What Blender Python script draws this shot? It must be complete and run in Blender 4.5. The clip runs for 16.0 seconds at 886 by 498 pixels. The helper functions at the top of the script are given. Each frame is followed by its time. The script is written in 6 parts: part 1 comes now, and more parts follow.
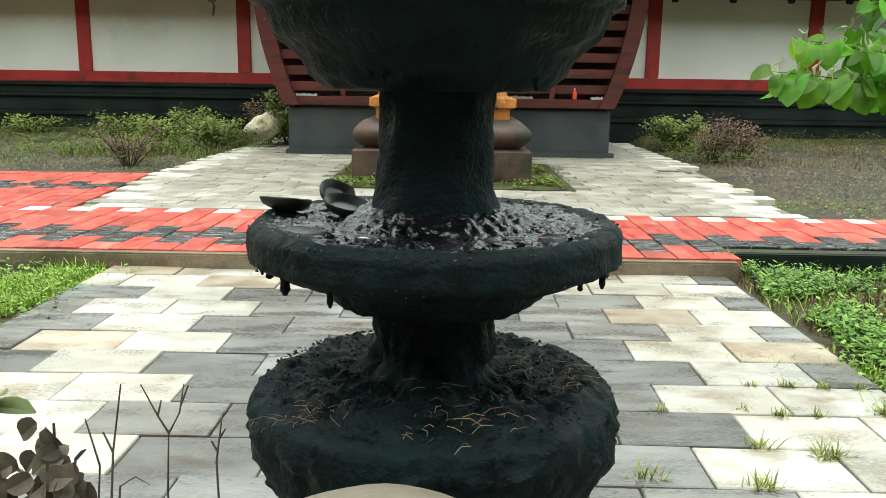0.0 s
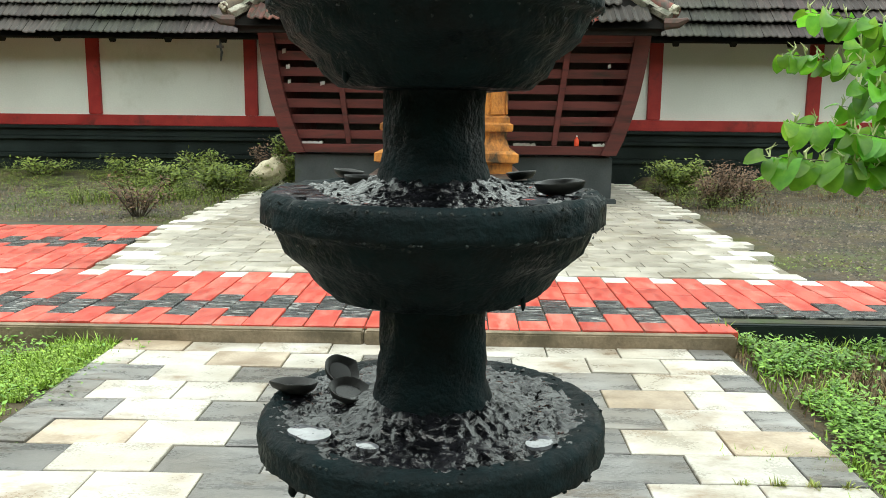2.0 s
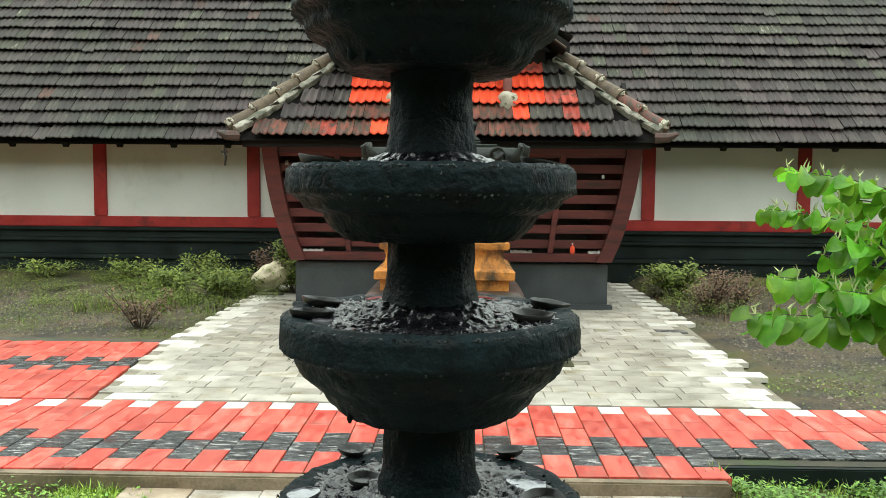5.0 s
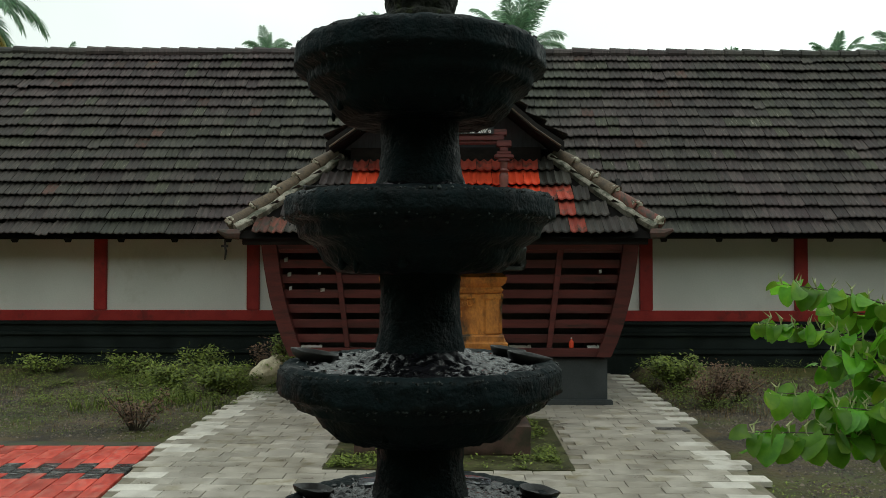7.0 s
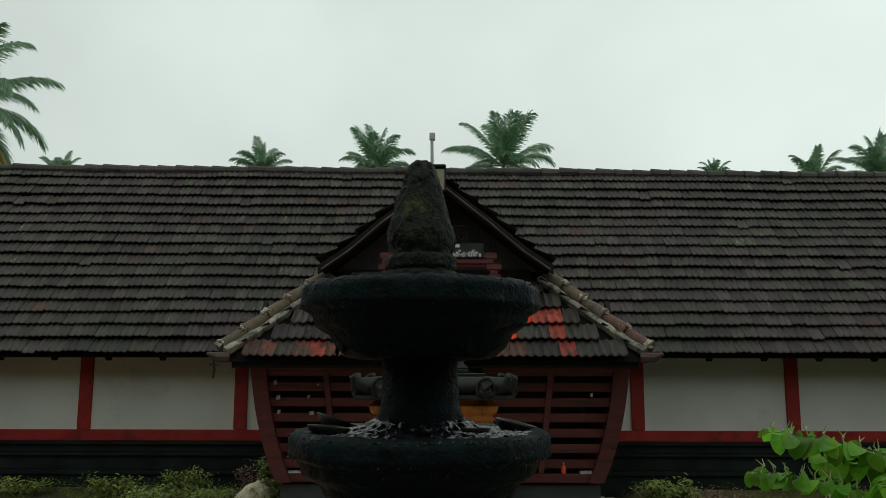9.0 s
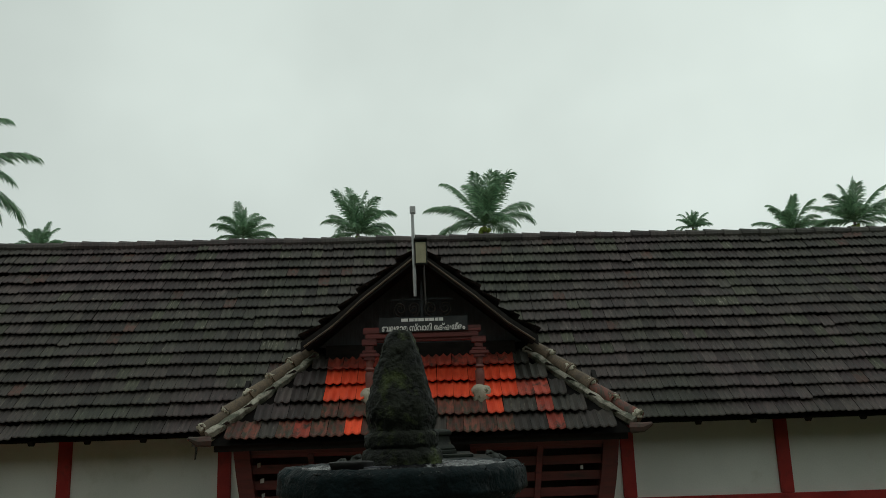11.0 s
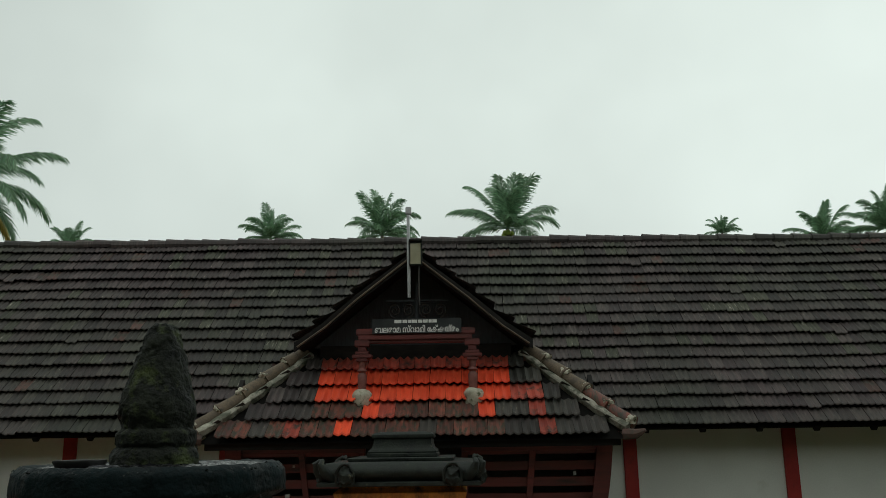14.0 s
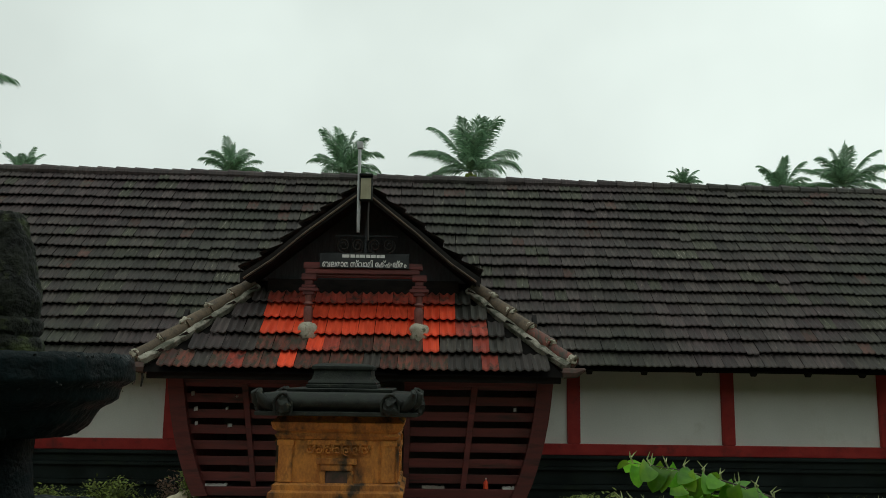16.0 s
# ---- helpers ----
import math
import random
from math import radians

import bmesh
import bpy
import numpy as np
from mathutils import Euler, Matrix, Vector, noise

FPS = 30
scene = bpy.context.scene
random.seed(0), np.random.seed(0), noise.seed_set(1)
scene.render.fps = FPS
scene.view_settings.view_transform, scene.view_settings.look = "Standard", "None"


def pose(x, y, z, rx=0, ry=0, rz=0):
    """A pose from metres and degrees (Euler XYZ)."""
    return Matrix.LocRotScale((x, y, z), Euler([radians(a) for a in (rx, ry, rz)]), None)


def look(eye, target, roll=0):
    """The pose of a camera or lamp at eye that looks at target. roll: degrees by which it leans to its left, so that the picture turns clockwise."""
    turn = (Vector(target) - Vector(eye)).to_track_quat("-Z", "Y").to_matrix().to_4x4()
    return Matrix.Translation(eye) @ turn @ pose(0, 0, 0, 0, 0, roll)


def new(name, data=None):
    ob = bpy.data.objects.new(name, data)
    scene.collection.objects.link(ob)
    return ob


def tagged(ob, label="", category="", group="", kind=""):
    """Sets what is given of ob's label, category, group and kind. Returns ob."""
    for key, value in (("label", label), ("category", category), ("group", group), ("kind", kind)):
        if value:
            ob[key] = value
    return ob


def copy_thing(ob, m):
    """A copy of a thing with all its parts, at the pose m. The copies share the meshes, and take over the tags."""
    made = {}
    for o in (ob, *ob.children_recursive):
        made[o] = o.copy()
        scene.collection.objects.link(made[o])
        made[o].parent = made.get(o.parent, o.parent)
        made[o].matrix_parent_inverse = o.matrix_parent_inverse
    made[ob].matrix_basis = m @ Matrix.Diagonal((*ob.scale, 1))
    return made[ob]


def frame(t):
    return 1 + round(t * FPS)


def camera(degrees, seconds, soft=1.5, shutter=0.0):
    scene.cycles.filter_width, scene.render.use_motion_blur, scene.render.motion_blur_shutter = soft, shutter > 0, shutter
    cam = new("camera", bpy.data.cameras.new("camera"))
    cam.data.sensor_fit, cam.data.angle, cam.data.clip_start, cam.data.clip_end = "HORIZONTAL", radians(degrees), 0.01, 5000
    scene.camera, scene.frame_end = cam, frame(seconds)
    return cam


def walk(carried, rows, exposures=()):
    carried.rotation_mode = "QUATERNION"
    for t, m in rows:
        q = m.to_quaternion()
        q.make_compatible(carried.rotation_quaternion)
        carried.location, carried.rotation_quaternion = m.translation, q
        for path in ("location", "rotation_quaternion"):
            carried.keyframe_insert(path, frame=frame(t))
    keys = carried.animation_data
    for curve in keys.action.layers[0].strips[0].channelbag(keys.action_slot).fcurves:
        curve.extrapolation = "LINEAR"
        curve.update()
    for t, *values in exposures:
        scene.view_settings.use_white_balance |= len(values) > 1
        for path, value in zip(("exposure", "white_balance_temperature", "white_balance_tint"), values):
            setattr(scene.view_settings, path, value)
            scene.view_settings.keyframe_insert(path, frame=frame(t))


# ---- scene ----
cam = camera(56.7, 16.0, soft=0.75)
PATH = [
    (0, (0.036, 0.374, 1.012), (0.002, 2.335, 0.622), 0.8),
    (0.5, (0.045, 0.379, 1.074), (0.008, 2.343, 0.698), 0.7),
    (1, (0.049, 0.362, 1.148), (0.003, 2.328, 0.783), 0.7),
    (1.5, (0.051, 0.332, 1.227), (0.004, 2.300, 0.870), 0.6),
    (2, (0.050, 0.319, 1.311), (0.002, 2.291, 0.979), 0.6),
    (2.5, (0.053, 0.300, 1.401), (0.004, 2.276, 1.095), 0.6),
    (3, (0.058, 0.294, 1.491), (0.009, 2.275, 1.220), 0.6),
    (3.5, (0.056, 0.286, 1.570), (0.007, 2.271, 1.330), 0.5),
    (3.7, (0.057, 0.268, 1.608), (0.004, 2.255, 1.379), 0.6),
    (5.8, (0.059, 0.205, 1.825), (0.011, 2.203, 1.741), 0.3),
    (6, (0.064, 0.198, 1.852), (0.014, 2.196, 1.787), 0.3),
    (6.5, (0.074, 0.194, 1.904), (0.024, 2.194, 1.885), 0.1),
    (7, (0.079, 0.188, 1.959), (0.030, 2.187, 2.004), -0.0),
    (7.5, (0.073, 0.173, 2.015), (0.023, 2.170, 2.116), 0.1),
    (8, (0.066, 0.184, 2.065), (0.018, 2.177, 2.227), 0.1),
    (8.5, (0.066, 0.124, 2.143), (0.021, 2.109, 2.381), 0.2),
    (9, (0.062, 0.102, 2.197), (0.039, 2.079, 2.495), 0.1),
    (9.5, (0.049, 0.103, 2.269), (0.045, 2.075, 2.601), -0.5),
    (12, (0.161, 0.112, 2.454), (0.148, 2.056, 2.924), -3.2),
    (12.5, (0.267, 0.111, 2.456), (0.199, 2.053, 2.928), -2.9),
    (13, (0.379, 0.141, 2.445), (0.297, 2.083, 2.917), -1.9),
    (13.5, (0.486, 0.152, 2.426), (0.405, 2.095, 2.894), -1.2),
    (14, (0.562, 0.201, 2.406), (0.508, 2.151, 2.849), -0.8),
    (14.5, (0.616, 0.233, 2.382), (0.591, 2.190, 2.796), -0.7),
    (15, (0.676, 0.193, 2.380), (0.657, 2.158, 2.756), -0.1),
    (15.5, (0.711, 0.233, 2.344), (0.713, 2.204, 2.682), 0.4),
    (16, (0.753, 0.240, 2.334), (0.787, 2.217, 2.640), 0.8),
]
EXPOSURES = [(0.0, 1.56), (1.5, 1.62), (3.5, 1.7), (6.0, 1.5), (6.5, 1.2), (7.0, 0.2), (7.5, -0.14), (8.0, -0.28), (9.0, -0.34), (9.7, -0.38), (12.0, -0.46), (13.0, -0.42), (14.0, -0.34), (16.0, -0.24)]
walk(cam, [(t, look(eye, target, roll)) for t, eye, target, roll in PATH], EXPOSURES)

# ---- light ----
world = bpy.data.worlds.new("overcast_sky")
scene.world = world
world.use_nodes = True
wn, wl = world.node_tree.nodes, world.node_tree.links
wn.clear()
w_out = wn.new("ShaderNodeOutputWorld")
w_bg = wn.new("ShaderNodeBackground")
w_sky = wn.new("ShaderNodeTexSky")
w_sky.sky_type = "NISHITA"
w_sky.sun_disc = False
w_sky.sun_elevation, w_sky.sun_rotation = radians(68), radians(150)
w_grey = wn.new("ShaderNodeHueSaturation")
w_grey.inputs["Saturation"].default_value = 0.12
w_grey.inputs["Value"].default_value = 0.10
w_co = wn.new("ShaderNodeTexCoord")
w_sep = wn.new("ShaderNodeSeparateXYZ")
w_map = wn.new("ShaderNodeValToRGB")
w_map.color_ramp.elements[0].position, w_map.color_ramp.elements[0].color = 0.0, (0.78, 0.78, 0.78, 1)
w_map.color_ramp.elements[1].position, w_map.color_ramp.elements[1].color = 1.0, (0.74, 0.74, 0.74, 1)
w_high = w_map.color_ramp.elements.new(0.38)
w_high.color = (0.95, 0.95, 0.95, 1)
w_side = wn.new("ShaderNodeMapRange")          # brighter cloud over the temple than over the gate
w_side.inputs["From Min"].default_value, w_side.inputs["From Max"].default_value = -1.0, 1.0
w_side.inputs["To Min"].default_value, w_side.inputs["To Max"].default_value = 0.88, 1.24
w_across = wn.new("ShaderNodeMapRange")
w_across.inputs["From Min"].default_value, w_across.inputs["From Max"].default_value = -0.55, 0.55
w_across.inputs["To Min"].default_value, w_across.inputs["To Max"].default_value = 0.86, 1.10
w_both = wn.new("ShaderNodeMath")
w_both.operation = "MULTIPLY"
w_tilt = wn.new("ShaderNodeMath")
w_tilt.operation = "MULTIPLY"
w_noise = wn.new("ShaderNodeTexNoise")
w_noise.inputs["Scale"].default_value, w_noise.inputs["Detail"].default_value = 2.2, 4.0
w_cl = wn.new("ShaderNodeMapRange")
w_cl.inputs["From Min"].default_value, w_cl.inputs["From Max"].default_value = 0.3, 0.7
w_cl.inputs["To Min"].default_value, w_cl.inputs["To Max"].default_value = 0.86, 1.1
w_mul = wn.new("ShaderNodeMath")
w_mul.operation = "MULTIPLY"
w_col = wn.new("ShaderNodeMixRGB")
w_col.blend_type = "MULTIPLY"
w_col.inputs[0].default_value = 1.0
w_col.inputs[2].default_value = (0.885, 1.0, 0.935, 1)
w_mix = wn.new("ShaderNodeMixRGB")
w_mix.inputs[0].default_value = 0.85
wl.new(w_sky.outputs[0], w_grey.inputs["Color"])
wl.new(w_co.outputs["Generated"], w_sep.inputs[0])
wl.new(w_sep.outputs["Z"], w_map.inputs[0])
wl.new(w_sep.outputs["Y"], w_side.inputs["Value"])
wl.new(w_sep.outputs["X"], w_across.inputs["Value"])
wl.new(w_side.outputs[0], w_both.inputs[0])
wl.new(w_across.outputs[0], w_both.inputs[1])
wl.new(w_both.outputs[0], w_tilt.inputs[1])
wl.new(w_co.outputs["Generated"], w_noise.inputs["Vector"])
wl.new(w_noise.outputs[0], w_cl.inputs["Value"])
wl.new(w_map.outputs[0], w_mul.inputs[0])
wl.new(w_cl.outputs[0], w_mul.inputs[1])
wl.new(w_mul.outputs[0], w_tilt.inputs[0])
wl.new(w_tilt.outputs[0], w_col.inputs[1])
wl.new(w_grey.outputs[0], w_mix.inputs[1])
wl.new(w_col.outputs[0], w_mix.inputs[2])
wl.new(w_mix.outputs[0], w_bg.inputs["Color"])
w_bg.inputs["Strength"].default_value = 1.0
wl.new(w_bg.outputs[0], w_out.inputs[0])

sun = new("sun", bpy.data.lights.new("sun", "SUN"))
sun.data.energy, sun.data.angle, sun.data.color = 0.5, radians(40), (1.0, 0.97, 0.92)
sun.matrix_world = look((-3, -2, 22), (0, 6, 0))


# ---- materials ----
def material(name, c1, c2, stain=None, scale=6.0, fine=60.0, rough=(0.6, 0.9), bump=0.3, bump_dist=0.01, vary=0.0,
             stain_at=(0.55, 0.7), stain_scale=2.0, island=False, metal=0.0, spec=0.5, stretch=(1, 1, 1), hue=0.0, patch=None):
    m = bpy.data.materials.new(name)
    m.use_nodes = True
    n, l = m.node_tree.nodes, m.node_tree.links
    b = n["Principled BSDF"]
    co = n.new("ShaderNodeTexCoord")
    mp = n.new("ShaderNodeMapping")
    mp.inputs["Scale"].default_value = stretch
    geo = n.new("ShaderNodeNewGeometry")
    info = n.new("ShaderNodeObjectInfo")
    add = n.new("ShaderNodeVectorMath")
    add.operation = "MULTIPLY_ADD"
    l.new(co.outputs["Object"], mp.inputs[0])
    rnd = geo.outputs["Random Per Island"] if island else info.outputs["Random"]
    add.inputs[1].default_value = (37.0, 53.0, 19.0)
    l.new(rnd, add.inputs[0])
    l.new(mp.outputs[0], add.inputs[2])
    big = n.new("ShaderNodeTexNoise")
    big.inputs["Scale"].default_value, big.inputs["Detail"].default_value = scale, 5.0
    small = n.new("ShaderNodeTexNoise")
    small.inputs["Scale"].default_value, small.inputs["Detail"].default_value = fine, 4.0
    l.new(add.outputs[0], big.inputs["Vector"])
    l.new(add.outputs[0], small.inputs["Vector"])
    blend = n.new("ShaderNodeMath")
    blend.operation = "MULTIPLY_ADD"
    blend.inputs[1].default_value, blend.inputs[2].default_value = 0.45, -0.22
    l.new(small.outputs[0], blend.inputs[0])
    both = n.new("ShaderNodeMath")
    l.new(big.outputs[0], both.inputs[0])
    l.new(blend.outputs[0], both.inputs[1])
    ramp = n.new("ShaderNodeMapRange")
    ramp.inputs["From Min"].default_value, ramp.inputs["From Max"].default_value = 0.32, 0.68
    l.new(both.outputs[0], ramp.inputs["Value"])
    mix = n.new("ShaderNodeMixRGB")
    mix.inputs[1].default_value, mix.inputs[2].default_value = (*c1, 1), (*c2, 1)
    l.new(ramp.outputs[0], mix.inputs[0])
    col = mix.outputs[0]
    if stain:
        sn = n.new("ShaderNodeTexNoise")
        sn.inputs["Scale"].default_value, sn.inputs["Detail"].default_value = stain_scale, 7.0
        sn.inputs["Roughness"].default_value = 0.65
        l.new(add.outputs[0], sn.inputs["Vector"])
        sr = n.new("ShaderNodeMapRange")
        sr.inputs["From Min"].default_value, sr.inputs["From Max"].default_value = stain_at
        l.new(sn.outputs[0], sr.inputs["Value"])
        sm = n.new("ShaderNodeMixRGB")
        sm.inputs[2].default_value = (*stain, 1)
        l.new(sr.outputs[0], sm.inputs[0])
        l.new(col, sm.inputs[1])
        col = sm.outputs[0]
    if vary:
        hs = n.new("ShaderNodeHueSaturation")
        vr = n.new("ShaderNodeMapRange")
        vr.inputs["To Min"].default_value, vr.inputs["To Max"].default_value = 1 - vary, 1 + vary
        l.new(rnd, vr.inputs["Value"])
        l.new(vr.outputs[0], hs.inputs["Value"])
        if hue:
            hr = n.new("ShaderNodeMapRange")
            hr.inputs["To Min"].default_value, hr.inputs["To Max"].default_value = 0.5 - hue, 0.5 + hue
            l.new(rnd, hr.inputs["Value"])
            l.new(hr.outputs[0], hs.inputs["Hue"])
        l.new(col, hs.inputs["Color"])
        col = hs.outputs[0]
    if patch:                                 # broad tint over many pieces: two colours and a size
        pn = n.new("ShaderNodeTexNoise")
        pn.inputs["Scale"].default_value, pn.inputs["Detail"].default_value = patch[2], 3.0
        l.new(geo.outputs["Position"], pn.inputs["Vector"])
        pr = n.new("ShaderNodeMapRange")
        pr.inputs["From Min"].default_value, pr.inputs["From Max"].default_value = 0.36, 0.64
        l.new(pn.outputs[0], pr.inputs["Value"])
        pc = n.new("ShaderNodeMixRGB")
        pc.inputs[1].default_value, pc.inputs[2].default_value = (*patch[0], 1), (*patch[1], 1)
        l.new(pr.outputs[0], pc.inputs[0])
        pm = n.new("ShaderNodeMixRGB")
        pm.blend_type = "MULTIPLY"
        pm.inputs[0].default_value = 1.0
        l.new(col, pm.inputs[1])
        l.new(pc.outputs[0], pm.inputs[2])
        col = pm.outputs[0]
    l.new(col, b.inputs["Base Color"])
    rr = n.new("ShaderNodeMapRange")
    rr.inputs["From Min"].default_value, rr.inputs["From Max"].default_value = 0.3, 0.7
    rr.inputs["To Min"].default_value, rr.inputs["To Max"].default_value = rough
    l.new(both.outputs[0], rr.inputs["Value"])
    l.new(rr.outputs[0], b.inputs["Roughness"])
    b.inputs["Metallic"].default_value = metal
    b.inputs["Specular IOR Level"].default_value = spec
    if bump:
        bp = n.new("ShaderNodeBump")
        bp.inputs["Strength"].default_value, bp.inputs["Distance"].default_value = bump, bump_dist
        l.new(both.outputs[0], bp.inputs["Height"])
        l.new(bp.outputs[0], b.inputs["Normal"])
    return m


M_SOOT = material("oily_soot_on_stone", (0.0018, 0.0044, 0.0052), (0.0072, 0.0165, 0.0190), (0.016, 0.023, 0.023), 16, 120, (0.4, 0.85), 0.9, 0.010, spec=0.12, stain_at=(0.64, 0.78), stain_scale=24)
# pale bluish flecks: grey ash flakes, with wet sky glints painted in
M_CRUST = material("caked_ash", (0.0014, 0.0014, 0.0017), (0.009, 0.009, 0.012), (0.06, 0.06, 0.075), 20, 100, (0.10, 0.34), 0.75, 0.010, spec=0.7, stain_at=(0.65, 0.74), stain_scale=14)
M_RIMCRUST = material("rough_rim_soot", (0.003, 0.0045, 0.0045), (0.034, 0.046, 0.046), None, 30, 140, (0.25, 0.6), 0.6, 0.004, spec=0.3, island=True, vary=0.5)
M_MOSSSTONE = material("mossy_black_stone", (0.007, 0.0085, 0.0075), (0.028, 0.032, 0.024), (0.075, 0.095, 0.035), 22, 140, (0.55, 0.95), 1.0, 0.014, stain_scale=16, stain_at=(0.52, 0.66), spec=0.2)
M_CLAY = material("sooty_clay", (0.006, 0.006, 0.006), (0.02, 0.019, 0.018), None, 20, 120, (0.35, 0.7), 0.5, 0.004, vary=0.3)
M_OIL = material("dark_lamp_oil", (0.01, 0.01, 0.01), (0.02, 0.02, 0.02), None, 4, 10, (0.2, 0.35), 0.05, 0.002, spec=0.3)
M_STRAW = material("dry_straw", (0.10, 0.065, 0.035), (0.26, 0.18, 0.10), None, 8, 60, (0.7, 0.9), 0.2, 0.002, island=True, vary=0.5)
M_PAVE_W = material("pale_stone_paver", (0.42, 0.395, 0.35), (0.67, 0.65, 0.61), (0.30, 0.22, 0.15), 4, 70, (0.2, 0.55), 0.4, 0.005, vary=0.12, stain_at=(0.54, 0.72), stain_scale=3, stretch=(1, 1.5, 1), patch=((0.78, 0.73, 0.66), (1.05, 1.05, 1.05), 1.7))
M_PAVE_G = material("grey_stone_paver", (0.105, 0.104, 0.104), (0.27, 0.263, 0.255), (0.12, 0.095, 0.07), 4.5, 70, (0.16, 0.5), 0.5, 0.006, vary=0.28, stain_scale=3, stretch=(0.7, 2.4, 1), patch=((0.78, 0.73, 0.66), (1.05, 1.05, 1.05), 1.7))
M_PAVE_T = material("tan_stone_paver", (0.29, 0.225, 0.165), (0.54, 0.46, 0.37), (0.24, 0.17, 0.11), 5, 70, (0.3, 0.6), 0.35, 0.004, vary=0.15, stain_scale=3, stretch=(1, 1.5, 1), patch=((0.78, 0.73, 0.66), (1.05, 1.05, 1.05), 1.7))
M_PATH = material("worn_path_paver", (0.34, 0.32, 0.285), (0.53, 0.505, 0.46), (0.27, 0.24, 0.155), 4, 60, (0.25, 0.6), 0.3, 0.004, vary=0.16, stain_scale=2.5, patch=((0.76, 0.73, 0.67), (1.06, 1.04, 1.0), 0.9))
M_PATHFAR = material("worn_path_paver_far", (0.34, 0.32, 0.285), (0.53, 0.505, 0.46), (0.27, 0.24, 0.155), 4, 60, (0.25, 0.6), 0.3, 0.004, vary=0.16, stain_scale=2.5, island=True, patch=((0.76, 0.73, 0.67), (1.06, 1.04, 1.0), 0.9))
M_RED = material("red_painted_paver", (0.56, 0.055, 0.04), (0.76, 0.125, 0.085), (0.62, 0.27, 0.21), 6, 80, (0.3, 0.55), 0.4, 0.004, vary=0.24, stain_at=(0.52, 0.74), stretch=(3, 1, 1), patch=((0.80, 0.84, 0.80), (1.06, 1.0, 1.0), 1.6))
# pale streaks: worn scuffs, plus wet glints put into the colour
M_BLACK = material("black_painted_paver", (0.010, 0.011, 0.013), (0.05, 0.054, 0.056), (0.40, 0.39, 0.37), 6, 50, (0.08, 0.4), 0.9, 0.010, vary=0.35, stain_at=(0.55, 0.64), stain_scale=9, stretch=(1, 3.5, 1), spec=0.7)
M_WHITE = material("white_painted_paver", (0.60, 0.58, 0.52), (0.75, 0.73, 0.68), (0.4, 0.36, 0.28), 6, 60, (0.4, 0.7), 0.3, 0.004, vary=0.1)
M_CONC = material("dusty_concrete", (0.15, 0.112, 0.07), (0.30, 0.235, 0.16), (0.10, 0.08, 0.05), 4, 60, (0.55, 0.9), 0.7, 0.012, stain_scale=3, stain_at=(0.48, 0.62))
M_JOINT = material("mossy_joint_mortar", (0.035, 0.032, 0.022), (0.10, 0.09, 0.062), (0.05, 0.075, 0.02), 5, 80, (0.7, 0.95), 0.5, 0.006)
M_SOIL = material("damp_gravelly_soil", (0.014, 0.011, 0.007), (0.115, 0.088, 0.056), (0.07, 0.08, 0.018), 2.6, 26, (0.6, 0.95), 1.0, 0.05, stain_scale=0.8, stain_at=(0.46, 0.60), patch=((0.62, 0.70, 0.42), (1.05, 0.96, 0.88), 0.7))
M_PEBBLE = material("brown_grey_pebbles", (0.042, 0.033, 0.024), (0.17, 0.14, 0.105), None, 8, 60, (0.45, 0.85), 0.4, 0.005, island=True, vary=0.7)
M_GRASS = material("lawn_grass", (0.15, 0.27, 0.028), (0.33, 0.48, 0.06), (0.30, 0.30, 0.09), 1.5, 9, (0.45, 0.7), 0.0, 0.0, island=True, vary=0.35, stain_at=(0.58, 0.75), stain_scale=0.9)
M_WEED = material("weed_leaves", (0.075, 0.185, 0.024), (0.22, 0.40, 0.055), None, 2, 9, (0.4, 0.6), 0.0, 0.0, island=True, vary=0.4)
M_DRYLEAF = material("dry_brown_leaves", (0.085, 0.050, 0.030), (0.18, 0.108, 0.062), None, 3, 30, (0.6, 0.9), 0.2, 0.002, island=True, vary=0.45)
M_SHRUB = material("dull_shrub_leaves", (0.066, 0.112, 0.014), (0.20, 0.25, 0.038), None, 3, 30, (0.5, 0.8), 0.0, 0.0, island=True, vary=0.5)
M_LEAF = material("bright_green_leaves", (0.075, 0.25, 0.014), (0.21, 0.49, 0.035), (0.40, 0.60, 0.06), 3, 20, (0.28, 0.5), 0.25, 0.003, vary=0.42, hue=0.015, stain_scale=1.5)
M_SHOOT = material("pale_shoots", (0.35, 0.42, 0.16), (0.5, 0.55, 0.28), None, 8, 60, (0.5, 0.7), 0.0, 0.0)
M_TWIG = material("grey_brown_twigs", (0.05, 0.04, 0.03), (0.12, 0.095, 0.075), None, 20, 90, (0.7, 0.9), 0.4, 0.003)
M_LIME = material("limewashed_plaster", (0.74, 0.74, 0.69), (0.85, 0.85, 0.80), (0.63, 0.62, 0.54), 0.8, 40, (0.8, 0.95), 0.25, 0.004, stain_scale=0.9, stain_at=(0.55, 0.75))
M_REDWOOD = material("red_painted_timber", (0.33, 0.016, 0.016), (0.46, 0.035, 0.028), (0.17, 0.02, 0.018), 4, 60, (0.4, 0.65), 0.3, 0.003, vary=0.1, stain_scale=3)
M_MAROON = material("maroon_painted_timber", (0.080, 0.018, 0.017), (0.155, 0.036, 0.031), (0.035, 0.017, 0.014), 4, 50, (0.45, 0.75), 0.35, 0.003, vary=0.18, stain_scale=3, stretch=(0.4, 3, 3))
M_DARKWOOD = material("weathered_dark_timber", (0.006, 0.0055, 0.005), (0.021, 0.019, 0.017), None, 5, 50, (0.6, 0.9), 0.5, 0.004, vary=0.2, spec=0.2, stretch=(1, 3, 3))
